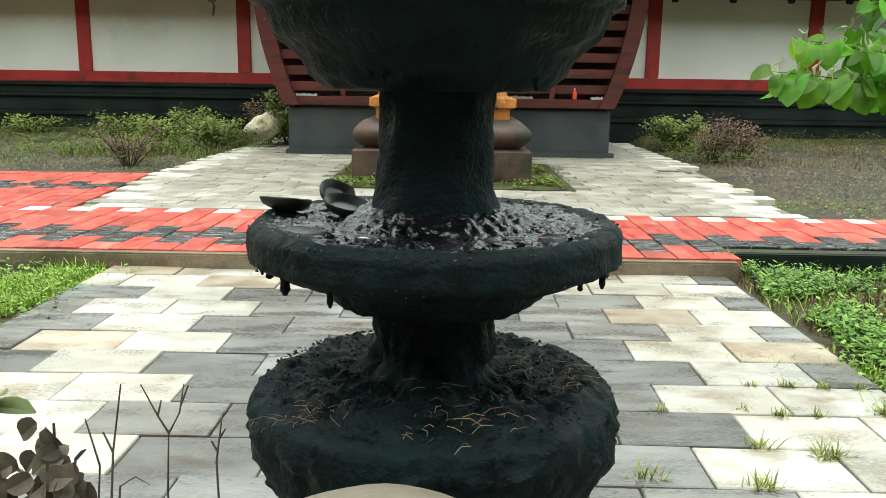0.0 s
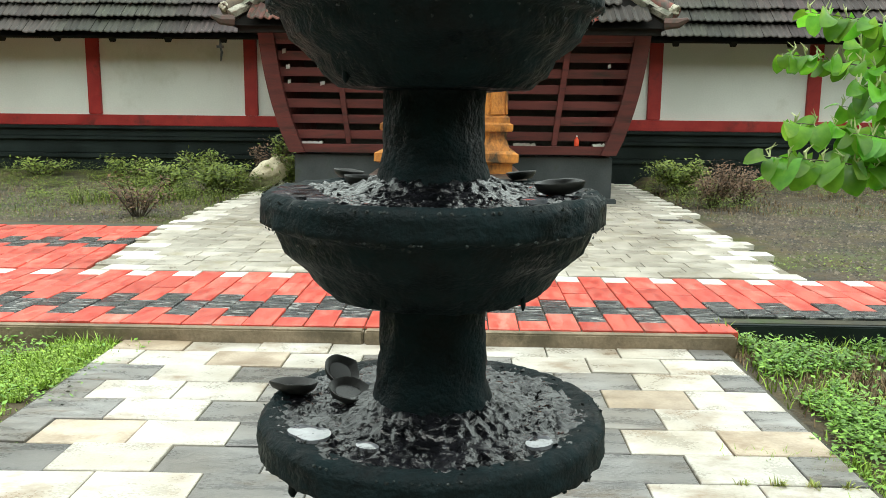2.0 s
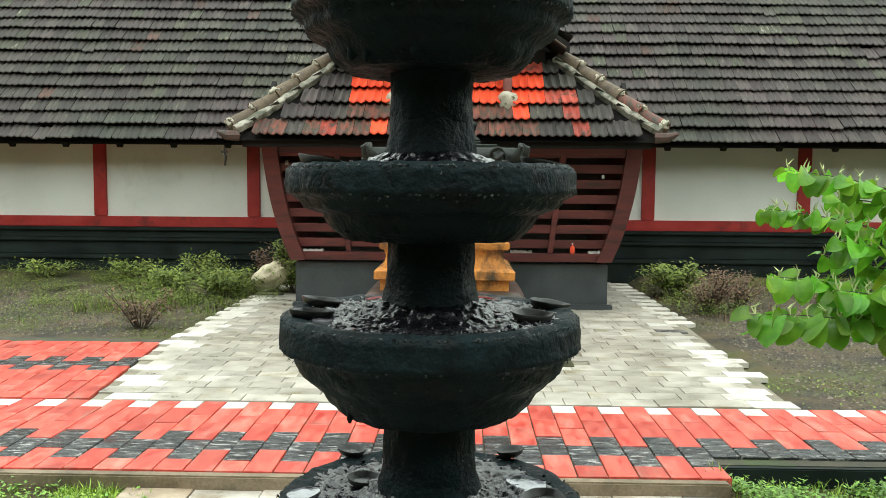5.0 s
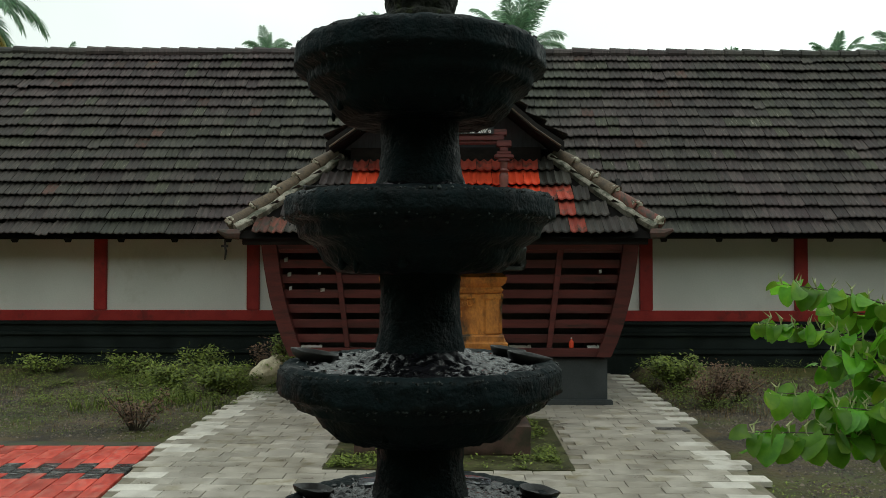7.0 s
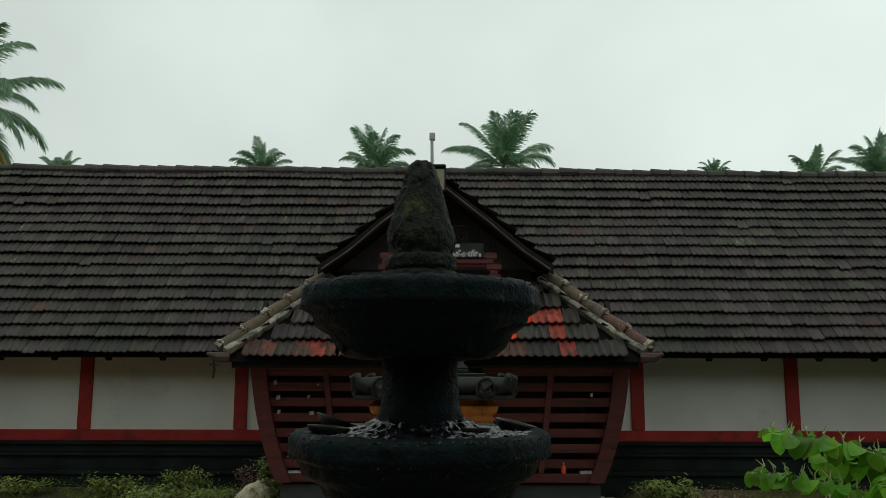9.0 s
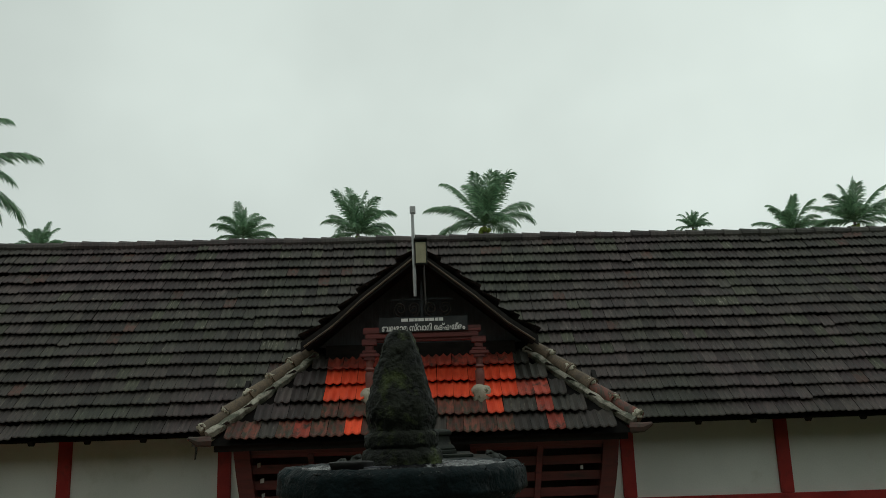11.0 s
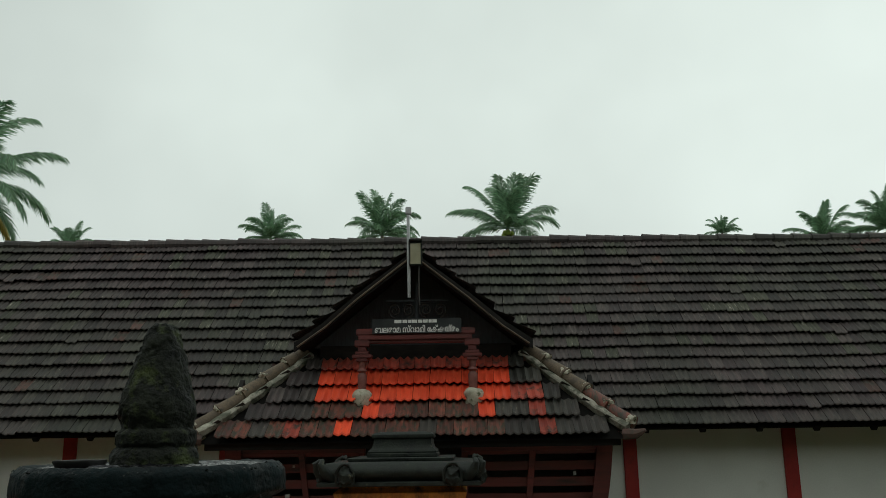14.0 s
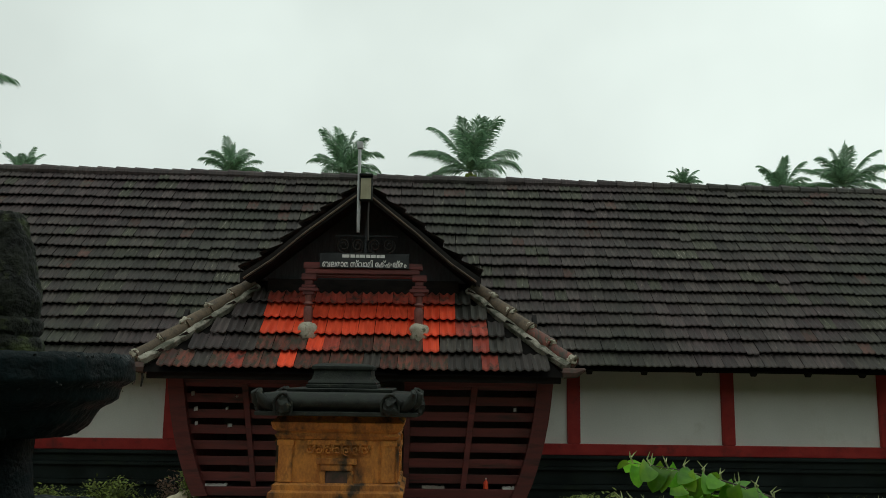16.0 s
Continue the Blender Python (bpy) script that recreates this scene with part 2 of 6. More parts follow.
M_PLINTH = material("black_washed_plinth", (0.005, 0.009, 0.0085), (0.018, 0.027, 0.025), (0.018, 0.028, 0.016), 2, 50, (0.45, 0.75), 0.4, 0.005, stain_scale=1.5, spec=0.2)
M_PORCHBASE = material("dark_grey_plinth", (0.028, 0.036, 0.040), (0.065, 0.075, 0.08), (0.03, 0.045, 0.025), 2, 50, (0.4, 0.7), 0.35, 0.005, stain_scale=2)
M_TILE = material("weathered_clay_tile", (0.024, 0.0215, 0.019), (0.076, 0.066, 0.061), (0.19, 0.175, 0.145), 3.5, 45, (0.5, 0.85), 0.6, 0.006, vary=0.34, hue=0.022, stain_scale=5, stain_at=(0.61, 0.75), stretch=(6, 0.8, 1), patch=((0.72, 0.88, 0.70), (1.12, 0.94, 1.02), 0.42))
M_TILEFAR = material("weathered_clay_tile_rows", (0.024, 0.0215, 0.019), (0.076, 0.066, 0.061), (0.22, 0.205, 0.17), 3.5, 45, (0.5, 0.85), 0.6, 0.006, vary=0.38, hue=0.022, stain_scale=4, stain_at=(0.62, 0.74), stretch=(7, 1, 1), island=True, patch=((0.72, 0.88, 0.70), (1.12, 0.94, 1.02), 0.42))
M_TILEBROWN = material("reddish_weathered_tile", (0.046, 0.024, 0.019), (0.11, 0.058, 0.046), (0.05, 0.045, 0.035), 4, 45, (0.55, 0.85), 0.5, 0.006, vary=0.3, stain_scale=6, stain_at=(0.45, 0.6), island=True)
M_TILEMOSS = material("lichen_flecked_tile", (0.030, 0.033, 0.022), (0.082, 0.082, 0.058), (0.25, 0.24, 0.20), 4, 45, (0.6, 0.9), 0.5, 0.006, vary=0.3, stain_scale=4, stain_at=(0.60, 0.68), island=True, stretch=(9, 1, 1))
M_TILERED = material("fresh_red_clay_tile", (0.72, 0.062, 0.020), (0.90, 0.10, 0.032), (0.28, 0.04, 0.02), 3, 45, (0.5, 0.8), 0.4, 0.005, vary=0.12, stain_scale=5, stain_at=(0.64, 0.84), stretch=(2.5, 1, 1))
M_TILEMIX = material("half_weathered_red_tile", (0.085, 0.034, 0.026), (0.22, 0.065, 0.042), (0.045, 0.042, 0.028), 4, 45, (0.5, 0.8), 0.4, 0.005, vary=0.3, stain_scale=6, stain_at=(0.44, 0.6), stretch=(3, 1, 1))
M_RIDGE = material("lichened_cement_ridge", (0.20, 0.19, 0.15), (0.36, 0.34, 0.28), (0.08, 0.085, 0.06), 4, 60, (0.7, 0.95), 0.6, 0.01, stain_scale=6, stain_at=(0.44, 0.58), vary=0.2)
M_HIPTILE = material("lichened_hip_tile", (0.052, 0.040, 0.028), (0.15, 0.11, 0.072), (0.035, 0.036, 0.028), 5, 50, (0.6, 0.9), 0.5, 0.008, vary=0.35, stain_scale=5)
M_LATERITE = material("orange_laterite_stone", (0.36, 0.13, 0.026), (0.70, 0.29, 0.055), (0.05, 0.034, 0.018), 5, 50, (0.5, 0.85), 0.9, 0.016, stain_scale=3.2, stain_at=(0.49, 0.63), vary=0.15, stretch=(1, 1, 0.6))
M_PINKSTONE = material("brown_granite_base", (0.050, 0.028, 0.022), (0.115, 0.066, 0.052), (0.035, 0.034, 0.022), 4, 60, (0.35, 0.7), 0.5, 0.008, stain_scale=3, stain_at=(0.48, 0.62))
M_GRANITE = material("dark_weathered_granite", (0.007, 0.0095, 0.0085), (0.034, 0.041, 0.034), (0.11, 0.105, 0.07), 8, 70, (0.5, 0.9), 0.8, 0.010, stain_scale=9, stain_at=(0.62, 0.74), spec=0.3)
M_SIGN = material("black_sign_paint", (0.012, 0.014, 0.016), (0.03, 0.034, 0.036), None, 5, 50, (0.4, 0.6), 0.1, 0.002)
M_LETTER = material("white_letter_paint", (0.62, 0.62, 0.60), (0.75, 0.75, 0.73), None, 20, 60, (0.5, 0.7), 0.0, 0.0)
M_STEEL = material("galvanised_steel", (0.38, 0.39, 0.39), (0.52, 0.53, 0.53), None, 10, 80, (0.35, 0.55), 0.1, 0.001, metal=0.7)
M_LENS = material("yellowed_lamp_glass", (0.30, 0.29, 0.20), (0.40, 0.39, 0.27), None, 6, 60, (0.1, 0.25), 0.05, 0.001)
M_SANDROCK = material("yellow_sandstone_lump", (0.50, 0.43, 0.28), (0.74, 0.68, 0.50), (0.28, 0.22, 0.14), 5, 40, (0.7, 0.9), 0.7, 0.015, stain_scale=4)
# fronds lightened to blue-green: the haze of distance is in the colour
M_FROND = material("coconut_fronds", (0.12, 0.25, 0.145), (0.29, 0.45, 0.27), (0.32, 0.31, 0.11), 1, 6, (0.3, 0.55), 0.0, 0.0, vary=0.4, island=True, stain_scale=0.5, stain_at=(0.64, 0.78))
M_TRUNK = material("palm_bark", (0.10, 0.085, 0.07), (0.20, 0.175, 0.15), None, 3, 30, (0.8, 0.95), 0.6, 0.02, stretch=(1, 1, 6))
M_STONEDOME = material("pale_brown_stone", (0.20, 0.165, 0.125), (0.32, 0.275, 0.215), (0.14, 0.12, 0.09), 8, 90, (0.6, 0.85), 0.4, 0.005)
M_IRON = material("rusty_black_iron", (0.015, 0.014, 0.013), (0.045, 0.038, 0.032), None, 15, 90, (0.5, 0.8), 0.4, 0.003)
# pale base colour stands in for sky shine on the film
M_PUDDLE = material("standing_film", (0.10, 0.105, 0.12), (0.22, 0.225, 0.25), (0.02, 0.02, 0.022), 20, 60, (0.02, 0.08), 0.12, 0.003, spec=0.9, stain_scale=24, stain_at=(0.52, 0.6))
M_PATHJOINT = material("sandy_joint_mortar", (0.16, 0.14, 0.10), (0.30, 0.27, 0.21), (0.09, 0.10, 0.045), 4, 70, (0.7, 0.95), 0.4, 0.005)
M_YELLOWFROND = material("yellowing_frond", (0.26, 0.19, 0.03), (0.46, 0.36, 0.07), (0.10, 0.15, 0.04), 1, 6, (0.4, 0.65), 0.0, 0.0, vary=0.35, island=True, stain_scale=0.6)
M_MORTAR = material("pale_mortar", (0.34, 0.32, 0.24), (0.56, 0.53, 0.43), (0.10, 0.11, 0.06), 9, 70, (0.7, 0.95), 0.6, 0.008, stain_scale=9, stain_at=(0.54, 0.66))
M_PATHPALE = material("pale_edge_paver", (0.54, 0.51, 0.45), (0.72, 0.69, 0.62), (0.30, 0.26, 0.18), 5, 60, (0.3, 0.65), 0.3, 0.004, vary=0.15)
M_GABLEWOOD = material("weathered_blue_black_timber", (0.012, 0.015, 0.018), (0.042, 0.048, 0.054), None, 6, 60, (0.5, 0.85), 0.6, 0.006, stretch=(6, 1, 1))
M_PILLAR = material("faded_maroon_paint", (0.13, 0.042, 0.034), (0.25, 0.085, 0.065), (0.06, 0.035, 0.028), 8, 70, (0.45, 0.75), 0.4, 0.004, stain_scale=8)
M_TUFT = material("yellowing_grass", (0.17, 0.22, 0.04), (0.36, 0.42, 0.10), (0.40, 0.32, 0.16), 3, 20, (0.5, 0.75), 0.0, 0.0, island=True, vary=0.4, stain_scale=20, stain_at=(0.5, 0.62))
M_MOSSBED = material("wet_mossy_earth", (0.018, 0.018, 0.008), (0.075, 0.080, 0.022), (0.10, 0.075, 0.04), 5, 60, (0.3, 0.9), 0.8, 0.012, stain_scale=4)
# dark green for the added, unseen wall that blocks low sky light
M_LIGHTBLOCK = material("dark_green_light_block", (0.03, 0.05, 0.015), (0.07, 0.10, 0.03), None, 1.5, 12, (0.7, 0.95), 0.8, 0.1)
def let_light_through(m, share):
    n, l = m.node_tree.nodes, m.node_tree.links
    b, out = n["Principled BSDF"], n["Material Output"]
    tr, mx = n.new("ShaderNodeBsdfTranslucent"), n.new("ShaderNodeMixShader")
    l.new(b.inputs["Base Color"].links[0].from_socket, tr.inputs["Color"])
    mx.inputs[0].default_value = share
    l.new(b.outputs[0], mx.inputs[1])
    l.new(tr.outputs[0], mx.inputs[2])
    l.new(mx.outputs[0], out.inputs["Surface"])


let_light_through(M_LEAF, 0.5)
let_light_through(M_YELLOWFROND, 0.3)
let_light_through(M_FROND, 0.4)
# for single dull tiles, and for gable shade painted on the top course
M_TILEDULLSHADE = material("dull_and_shaded_red_tile", (0.28, 0.046, 0.030), (0.46, 0.075, 0.044), (0.05, 0.04, 0.03), 4, 45, (0.5, 0.8), 0.4, 0.005, vary=0.25, stain_scale=6, stain_at=(0.5, 0.66))
M_WITHERED = material("withered_grey_leaves", (0.075, 0.062, 0.046), (0.19, 0.155, 0.115), None, 9, 60, (0.6, 0.9), 0.3, 0.002, island=True, vary=0.4)
# plaster with the shade of an unlit interior put into its colour
M_SHADEPLASTER = material("shade_dark_plaster", (0.06, 0.055, 0.05), (0.11, 0.10, 0.09), None, 2, 30, (0.8, 0.95), 0.2, 0.004)


# ---- mesh helpers ----
def part(name, bm, mat, parent=None, label=""):
    me = bpy.data.meshes.new(name)
    bm.to_mesh(me)
    bm.free()
    me.materials.append(mat)
    ob = new(name, me)
    if parent:
        ob.parent = parent
    return tagged(ob, label)


def smooth(ob, angle=40):
    ob.data.shade_smooth()
    ob.data.set_sharp_from_angle(angle=radians(angle))
    return ob


def thing(name, x, y, z, label, category, group="", kind="", rz=0):
    e = new(name)
    e.matrix_basis = pose(x, y, z, 0, 0, rz)
    e.empty_display_size = 0.1
    return tagged(e, label, category, group, kind)


def mesh_from(name, verts, faces, mat):
    me = bpy.data.meshes.new(name)
    me.from_pydata(verts, [], faces)
    me.materials.append(mat)
    return me


def piece(name, me, parent, m):
    ob = new(name, me)
    ob.parent = parent
    ob.matrix_basis = m
    return ob


def box(bm, x0, x1, y0, y1, z0, z1, bevel=0.0, m=None):
    r = bmesh.ops.create_cube(bm, size=1.0)
    vs = r["verts"]
    for v in vs:
        v.co = Vector((x0 + (v.co.x + 0.5) * (x1 - x0), y0 + (v.co.y + 0.5) * (y1 - y0), z0 + (v.co.z + 0.5) * (z1 - z0)))
    if bevel:
        es = list({e for v in vs for e in v.link_edges})
        out = bmesh.ops.bevel(bm, geom=es, offset=bevel, segments=2, affect="EDGES")
        vs = list({v for f in out["faces"] for v in f.verts} | {v for v in vs if v.is_valid})
    if m is not None:
        bmesh.ops.transform(bm, matrix=m, verts=[v for v in vs if v.is_valid])
    return vs


def boxes(*specs, bevel=0.006):
    bm = bmesh.new()
    for s in specs:
        box(bm, *s, bevel=bevel)
    return bm


def revolve(profile, segs=64, lump=0.0, freq=9.0, seed=0.0, cx=0.0, cy=0.0, square=0.0):
    """A turned form round z from (radius, height) pairs, with lumps; square draws the round towards a square."""
    bm = bmesh.new()
    rings = []
    for r, z in profile:
        ring = []
        for i in range(segs):
            a = 2 * math.pi * i / segs
            k = 1.0
            if square:
                k = 1 + square * (1 / max(abs(math.cos(a)), abs(math.sin(a))) - 1)
            p = Vector((r * k * math.cos(a), r * k * math.sin(a), z))
            if lump and r > 0.004:
                d = noise.noise(p * freq + Vector((seed, seed * 2, 0))) + 0.5 * noise.noise(p * freq * 3.1 + Vector((0, seed, 5)))
                e = noise.noise(p * freq * 1.7 + Vector((9, seed, seed)))
                p += Vector((p.x, p.y, 0)).normalized() * d * lump + Vector((0, 0, e * lump * 0.8))
            p.x += cx
            p.y += cy
            ring.append(bm.verts.new(p))
        rings.append(ring)
    for a, b in zip(rings, rings[1:]):
        for i in range(segs):
            j = (i + 1) % segs
            bm.faces.new((a[i], a[j], b[j], b[i]))
    if profile[0][0] > 0:
        bm.faces.new(list(reversed(rings[0])))
    bm.faces.new(rings[-1])
    bmesh.ops.recalc_face_normals(bm, faces=bm.faces)
    return bm


def tube(bm, pts, radii, sides=6):
    """A tapered tube along points."""
    prev = None
    pts = [Vector(p) for p in pts]
    for i, p in enumerate(pts):
        d = (pts[min(i + 1, len(pts) - 1)] - pts[max(i - 1, 0)]).normalized()
        u = d.orthogonal().normalized()
        w = d.cross(u)
        ring = [bm.verts.new(p + radii[i] * (math.cos(2 * math.pi * k / sides) * u + math.sin(2 * math.pi * k / sides) * w)) for k in range(sides)]
        if prev:
            best = min(range(sides), key=lambda s: (prev[0].co - ring[s].co).length)
            ring = ring[best:] + ring[:best]
            for k in range(sides):
                bm.faces.new((prev[k], prev[(k + 1) % sides], ring[(k + 1) % sides], ring[k]))
        else:
            bm.faces.new(list(reversed(ring)))
        prev = ring
    bm.faces.new(prev)
    bmesh.ops.recalc_face_normals(bm, faces=bm.faces)


def refine(profile, step):
    out = [profile[0]]
    for (r0, z0), (r1, z1) in zip(profile, profile[1:]):
        n = max(1, int(math.hypot(r1 - r0, z1 - z0) / step))
        out += [(r0 + (r1 - r0) * k / n, z0 + (z1 - z0) * k / n) for k in range(1, n + 1)]
    return out


# ---- ground ----
def ground_height(x, y):
    step = 0.075 * min(1, max(0, (y - 4.84) / 0.05)) if y < 5.2 else 0.075
    if x > 1.62 and y < 5.2:
        step = 0.075 * min(1, max(0, (y - 5.12) / 0.05))
    far = math.hypot(x, y - 8)
    rough = 0.02 * noise.noise(Vector((x * 0.9, y * 0.9, 0))) + 0.012 * noise.noise(Vector((x * 3, y * 3, 4)))
    if -3.3 < x < 3.0 and 4.9 < y < 16:
        rough = -0.02
    if -1.95 < x < 1.6 and -3.7 < y < 4.9:
        rough = -0.02
    bank = 0.16 * min(1, max(0, (y - 12.5) / 2.5)) if abs(x + 0.1) > 3.2 and y < 60 else 0
    return -0.03 + step + (rough if far < 30 else 0) + bank


def build_ground():
    xs = [-600, -200, -60, -25] + [-14 + 0.2 * i for i in range(141)] + [25, 60, 200, 600]
    ys = [-400, -100, -20, -6] + [-2 + 0.2 * i for i in range(32)] + [4.5, 4.7, 4.83, 4.845, 4.86, 4.875, 4.89, 4.95, 5.11, 5.13, 5.15, 5.18] + [5.3 + 0.2 * i for i in range(60)] + [20, 30, 60, 200, 700]
    verts = [(x, y, ground_height(x, y)) for y in ys for x in xs]
    w = len(xs)
    faces = [(j * w + i, j * w + i + 1, (j + 1) * w + i + 1, (j + 1) * w + i) for j in range(len(ys) - 1) for i in range(w - 1)]
    ob = new("ground", mesh_from("ground", verts, faces, M_SOIL))
    tagged(ob, "damp grey-brown gravelly soil of the temple yard", "ground", kind="structure")
    smooth(ob)


build_ground()

# ---- outer wall of the temple building ----
POST_X = [-12.35, -9.5, -6.54, -3.735, 3.365, 6.12, 8.95, 11.8]


def build_wall():
    bm = bmesh.new()
    box(bm, -14, 14, 15.06, 15.36, 0.95, 3.4)
    w = part("wall_front", bm, M_LIME)
    tagged(w, "limewashed white plaster wall between red timber posts", "wall", kind="structure")
    bm = bmesh.new()
    for z0, z1, d in ((-0.1, 0.42, 0.16), (0.42, 0.50, 0.20), (0.50, 0.74, 0.12), (0.74, 0.80, 0.17), (0.80, 0.93, 0.10), (0.93, 0.992, 0.15)):
        box(bm, -14, 14, 15.05 - d, 15.36, z0, z1, bevel=0.012)
    p = part("plinth_moulding", bm, M_PLINTH)
    tagged(p, "black washed moulded plinth along the foot of the white wall", "plinth", kind="structure")
    frame_ = thing("wall_timber_frame", 0, 15.05, 1.0, "red painted timber beam and posts set in the white wall", "timber frame", kind="structure")
    bm = boxes((-14, 14, -0.06, 0.05, -0.006, 0.185), bevel=0.01)
    part("beam", bm, M_REDWOOD, frame_)
    for x in POST_X:
        bm = boxes((x - 0.115, x + 0.115, -0.05, 0.05, 0.187, 1.75), bevel=0.012)
        part("post", bm, M_REDWOOD, frame_)
    # unseen walls that close the building, in the same shade-dark plaster
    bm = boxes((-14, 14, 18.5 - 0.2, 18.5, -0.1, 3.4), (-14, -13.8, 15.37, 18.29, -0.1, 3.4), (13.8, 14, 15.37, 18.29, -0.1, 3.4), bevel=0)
    bm2 = part("wall_back", bm, M_SHADEPLASTER)
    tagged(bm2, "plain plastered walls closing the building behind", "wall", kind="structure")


build_wall()

# added out of view: keeps low sky light off the facade and eaves
def build_light_block_wall():
    bm = boxes((-22, 22, -9.4, -9.0, -0.1, 11.0), (-22.4, -22, -9, 11, -0.1, 9.0), (22, 22.4, -9, 11, -0.1, 9.0), bevel=0)
    w = part("wall_compound", bm, M_LIGHTBLOCK)
    tagged(w, "tall plain green wall, unseen, added to block low sky light", "wall", kind="structure")


build_light_block_wall()

# ---- main roof ----
EAVE_Y, EAVE_Z, RIDGE_Y, RIDGE_Z = 14.20, 2.50, 17.65, 6.49
COURSES, TILE_W = 17, 0.225


def corrugated_tile(w, length, thick=0.013, amp=0.024, seg=10):
    """One interlocking clay tile: two rolls across, a raised lower lip. x across, y up the slope, z out."""
    verts, faces = [], []
    for side in (0, 1):
        for y, lift in ((0.0, 0.070), (0.02, 0.078), (length, 0.0)):
            for i in range(seg + 1):
                u = i / seg
                z = amp * (0.5 + 0.5 * math.cos(4 * math.pi * u)) ** 1.5 + lift - side * thick
                verts.append(((u - 0.5) * w, y, z))
    n = seg + 1
    for r in range(2):
        for i in range(seg):
            faces.append((r * n + i, r * n + i + 1, (r + 1) * n + i + 1, (r + 1) * n + i))
    o = 3 * n
    for i in range(seg):
        faces.append((i, o + i, o + i + 1, i + 1))
    return verts, faces


def build_main_roof():
    rise, run = RIDGE_Z - EAVE_Z, RIDGE_Y - EAVE_Y
    slope = math.atan2(rise, run)
    length = math.hypot(rise, run)
    gauge = length / COURSES
    bm = bmesh.new()
    v = [bm.verts.new(c) for c in ((-14, EAVE_Y + 0.03, EAVE_Z - 0.03), (14, EAVE_Y + 0.03, EAVE_Z - 0.03), (14, RIDGE_Y, RIDGE_Z - 0.17), (-14, RIDGE_Y, RIDGE_Z + 0.12),
                                 (-14, 2 * RIDGE_Y - EAVE_Y, EAVE_Z), (14, 2 * RIDGE_Y - EAVE_Y, EAVE_Z))]
    bm.faces.new((v[0], v[1], v[2], v[3]))
    bm.faces.new((v[3], v[2], v[5], v[4]))
    bm.faces.new((v[0], v[3], v[4]))
    bm.faces.new((v[1], v[5], v[2]))
    bmesh.ops.solidify(bm, geom=list(bm.faces), thickness=0.03)
    roof = part("roof_main", bm, M_DARKWOOD)
    tagged(roof, "long steep roof of weathered dark clay tiles over the white wall", "roof", kind="structure")
    verts, faces = corrugated_tile(TILE_W - 0.004, gauge + 0.05)
    tile = mesh_from("tile", verts, faces, M_TILE)
    rng = random.Random(4)
    allv, allf, allm, made = [], [], [], 0
    base = Matrix.Translation((0, EAVE_Y, EAVE_Z)) @ Matrix.Rotation(slope, 4, "X")
    cols = int(27.6 / TILE_W)
    for c in range(COURSES):
        for i in range(cols):
            x = -13.8 + (i + 0.5) * TILE_W
            y = c * gauge
            sag = 0.035 * noise.noise(Vector((x * 0.35, c * 0.3, 7)))
            drop = Matrix.Translation((0, 0, 0.03 - 0.011 * x * c / COURSES)) if c else Matrix.Identity(4)
            m = drop @ base @ Matrix.Translation((x + rng.uniform(-0.004, 0.004), y + rng.uniform(-0.013, 0.013) + (-0.05 if rng.random() < 0.012 else 0), -0.008 + sag + rng.uniform(0, 0.007))) @ Matrix.Rotation(rng.gauss(0, 0.010), 4, "Z") @ Matrix.Rotation(rng.gauss(0, 0.012), 4, "Y")
            near = c < 3 and (-7.6 < x < -2.6 or 2.4 < x < 7.4) or (c in (3, 4) and 2.4 < x < 7.4)
            if near and made < 300:
                piece("tile", tile, roof, m)
                made += 1
            else:
                o = len(allv)
                allv += [tuple(m @ Vector(p)) for p in verts]
                allf += [tuple(k + o for k in f) for f in faces]
                odd = 0.5 * noise.noise(Vector((x * 0.6, c * 0.5, 2.0))) + rng.uniform(-0.75, 0.75)
                allm += [1 if odd > 0.80 else 2 if odd < -0.58 else 0] * len(faces)
    me = mesh_from("tile_courses", allv, allf, M_TILEFAR)
    me.materials.append(M_TILEBROWN)
    me.materials.append(M_TILEMOSS)
    me.polygons.foreach_set("material_index", allm)
    rest = new("tile_courses", me)
    rest.parent = roof
    tagged(rest, "rows of weathered dark clay tiles", kind="stuff")
    # ridge caps
    bm = bmesh.new()
    x = -14.0
    while x < 14:
        ln = 0.40
        r0, r1 = 0.135, 0.10
        s = 8
        rows_ = []
        dz = 0.05 - 0.011 * x + rng.uniform(-0.014, 0.014) + 0.03 * noise.noise(Vector((x * 0.3, 0, 3)))
        for xx, r in ((x, r0), (x + ln + 0.03, r1)):
            rows_.append([bm.verts.new((xx, RIDGE_Y + r * 1.15 * math.cos(-0.6 + (math.pi + 1.2) * k / s), RIDGE_Z - 0.02 + dz + r * math.sin(-0.6 + (math.pi + 1.2) * k / s))) for k in range(s + 1)])
        for k in range(s):
            bm.faces.new((rows_[0][k], rows_[0][k + 1], rows_[1][k + 1], rows_[1][k]))
        bm.faces.new(rows_[0])
        bm.faces.new(rows_[1][::-1])
        x += ln
    rc = part("ridge_caps", bm, M_TILEFAR, roof, "half-round ridge tiles along the top")
    # rafters under the eave
    rm = boxes((-0.05, 0.05, 0.0, 1.6, -0.17, -0.035), bevel=0.008)
    me = bpy.data.meshes.new("rafter")
    rm.to_mesh(me)
    rm.free()
    me.materials.append(M_DARKWOOD)
    x = -13.4
    while x < 13.5:
        if abs(x + 0.1) > 2.75:
            piece("rafter", me, roof, base @ Matrix.Translation((x, 0.02, -0.02)))
        x += 0.94
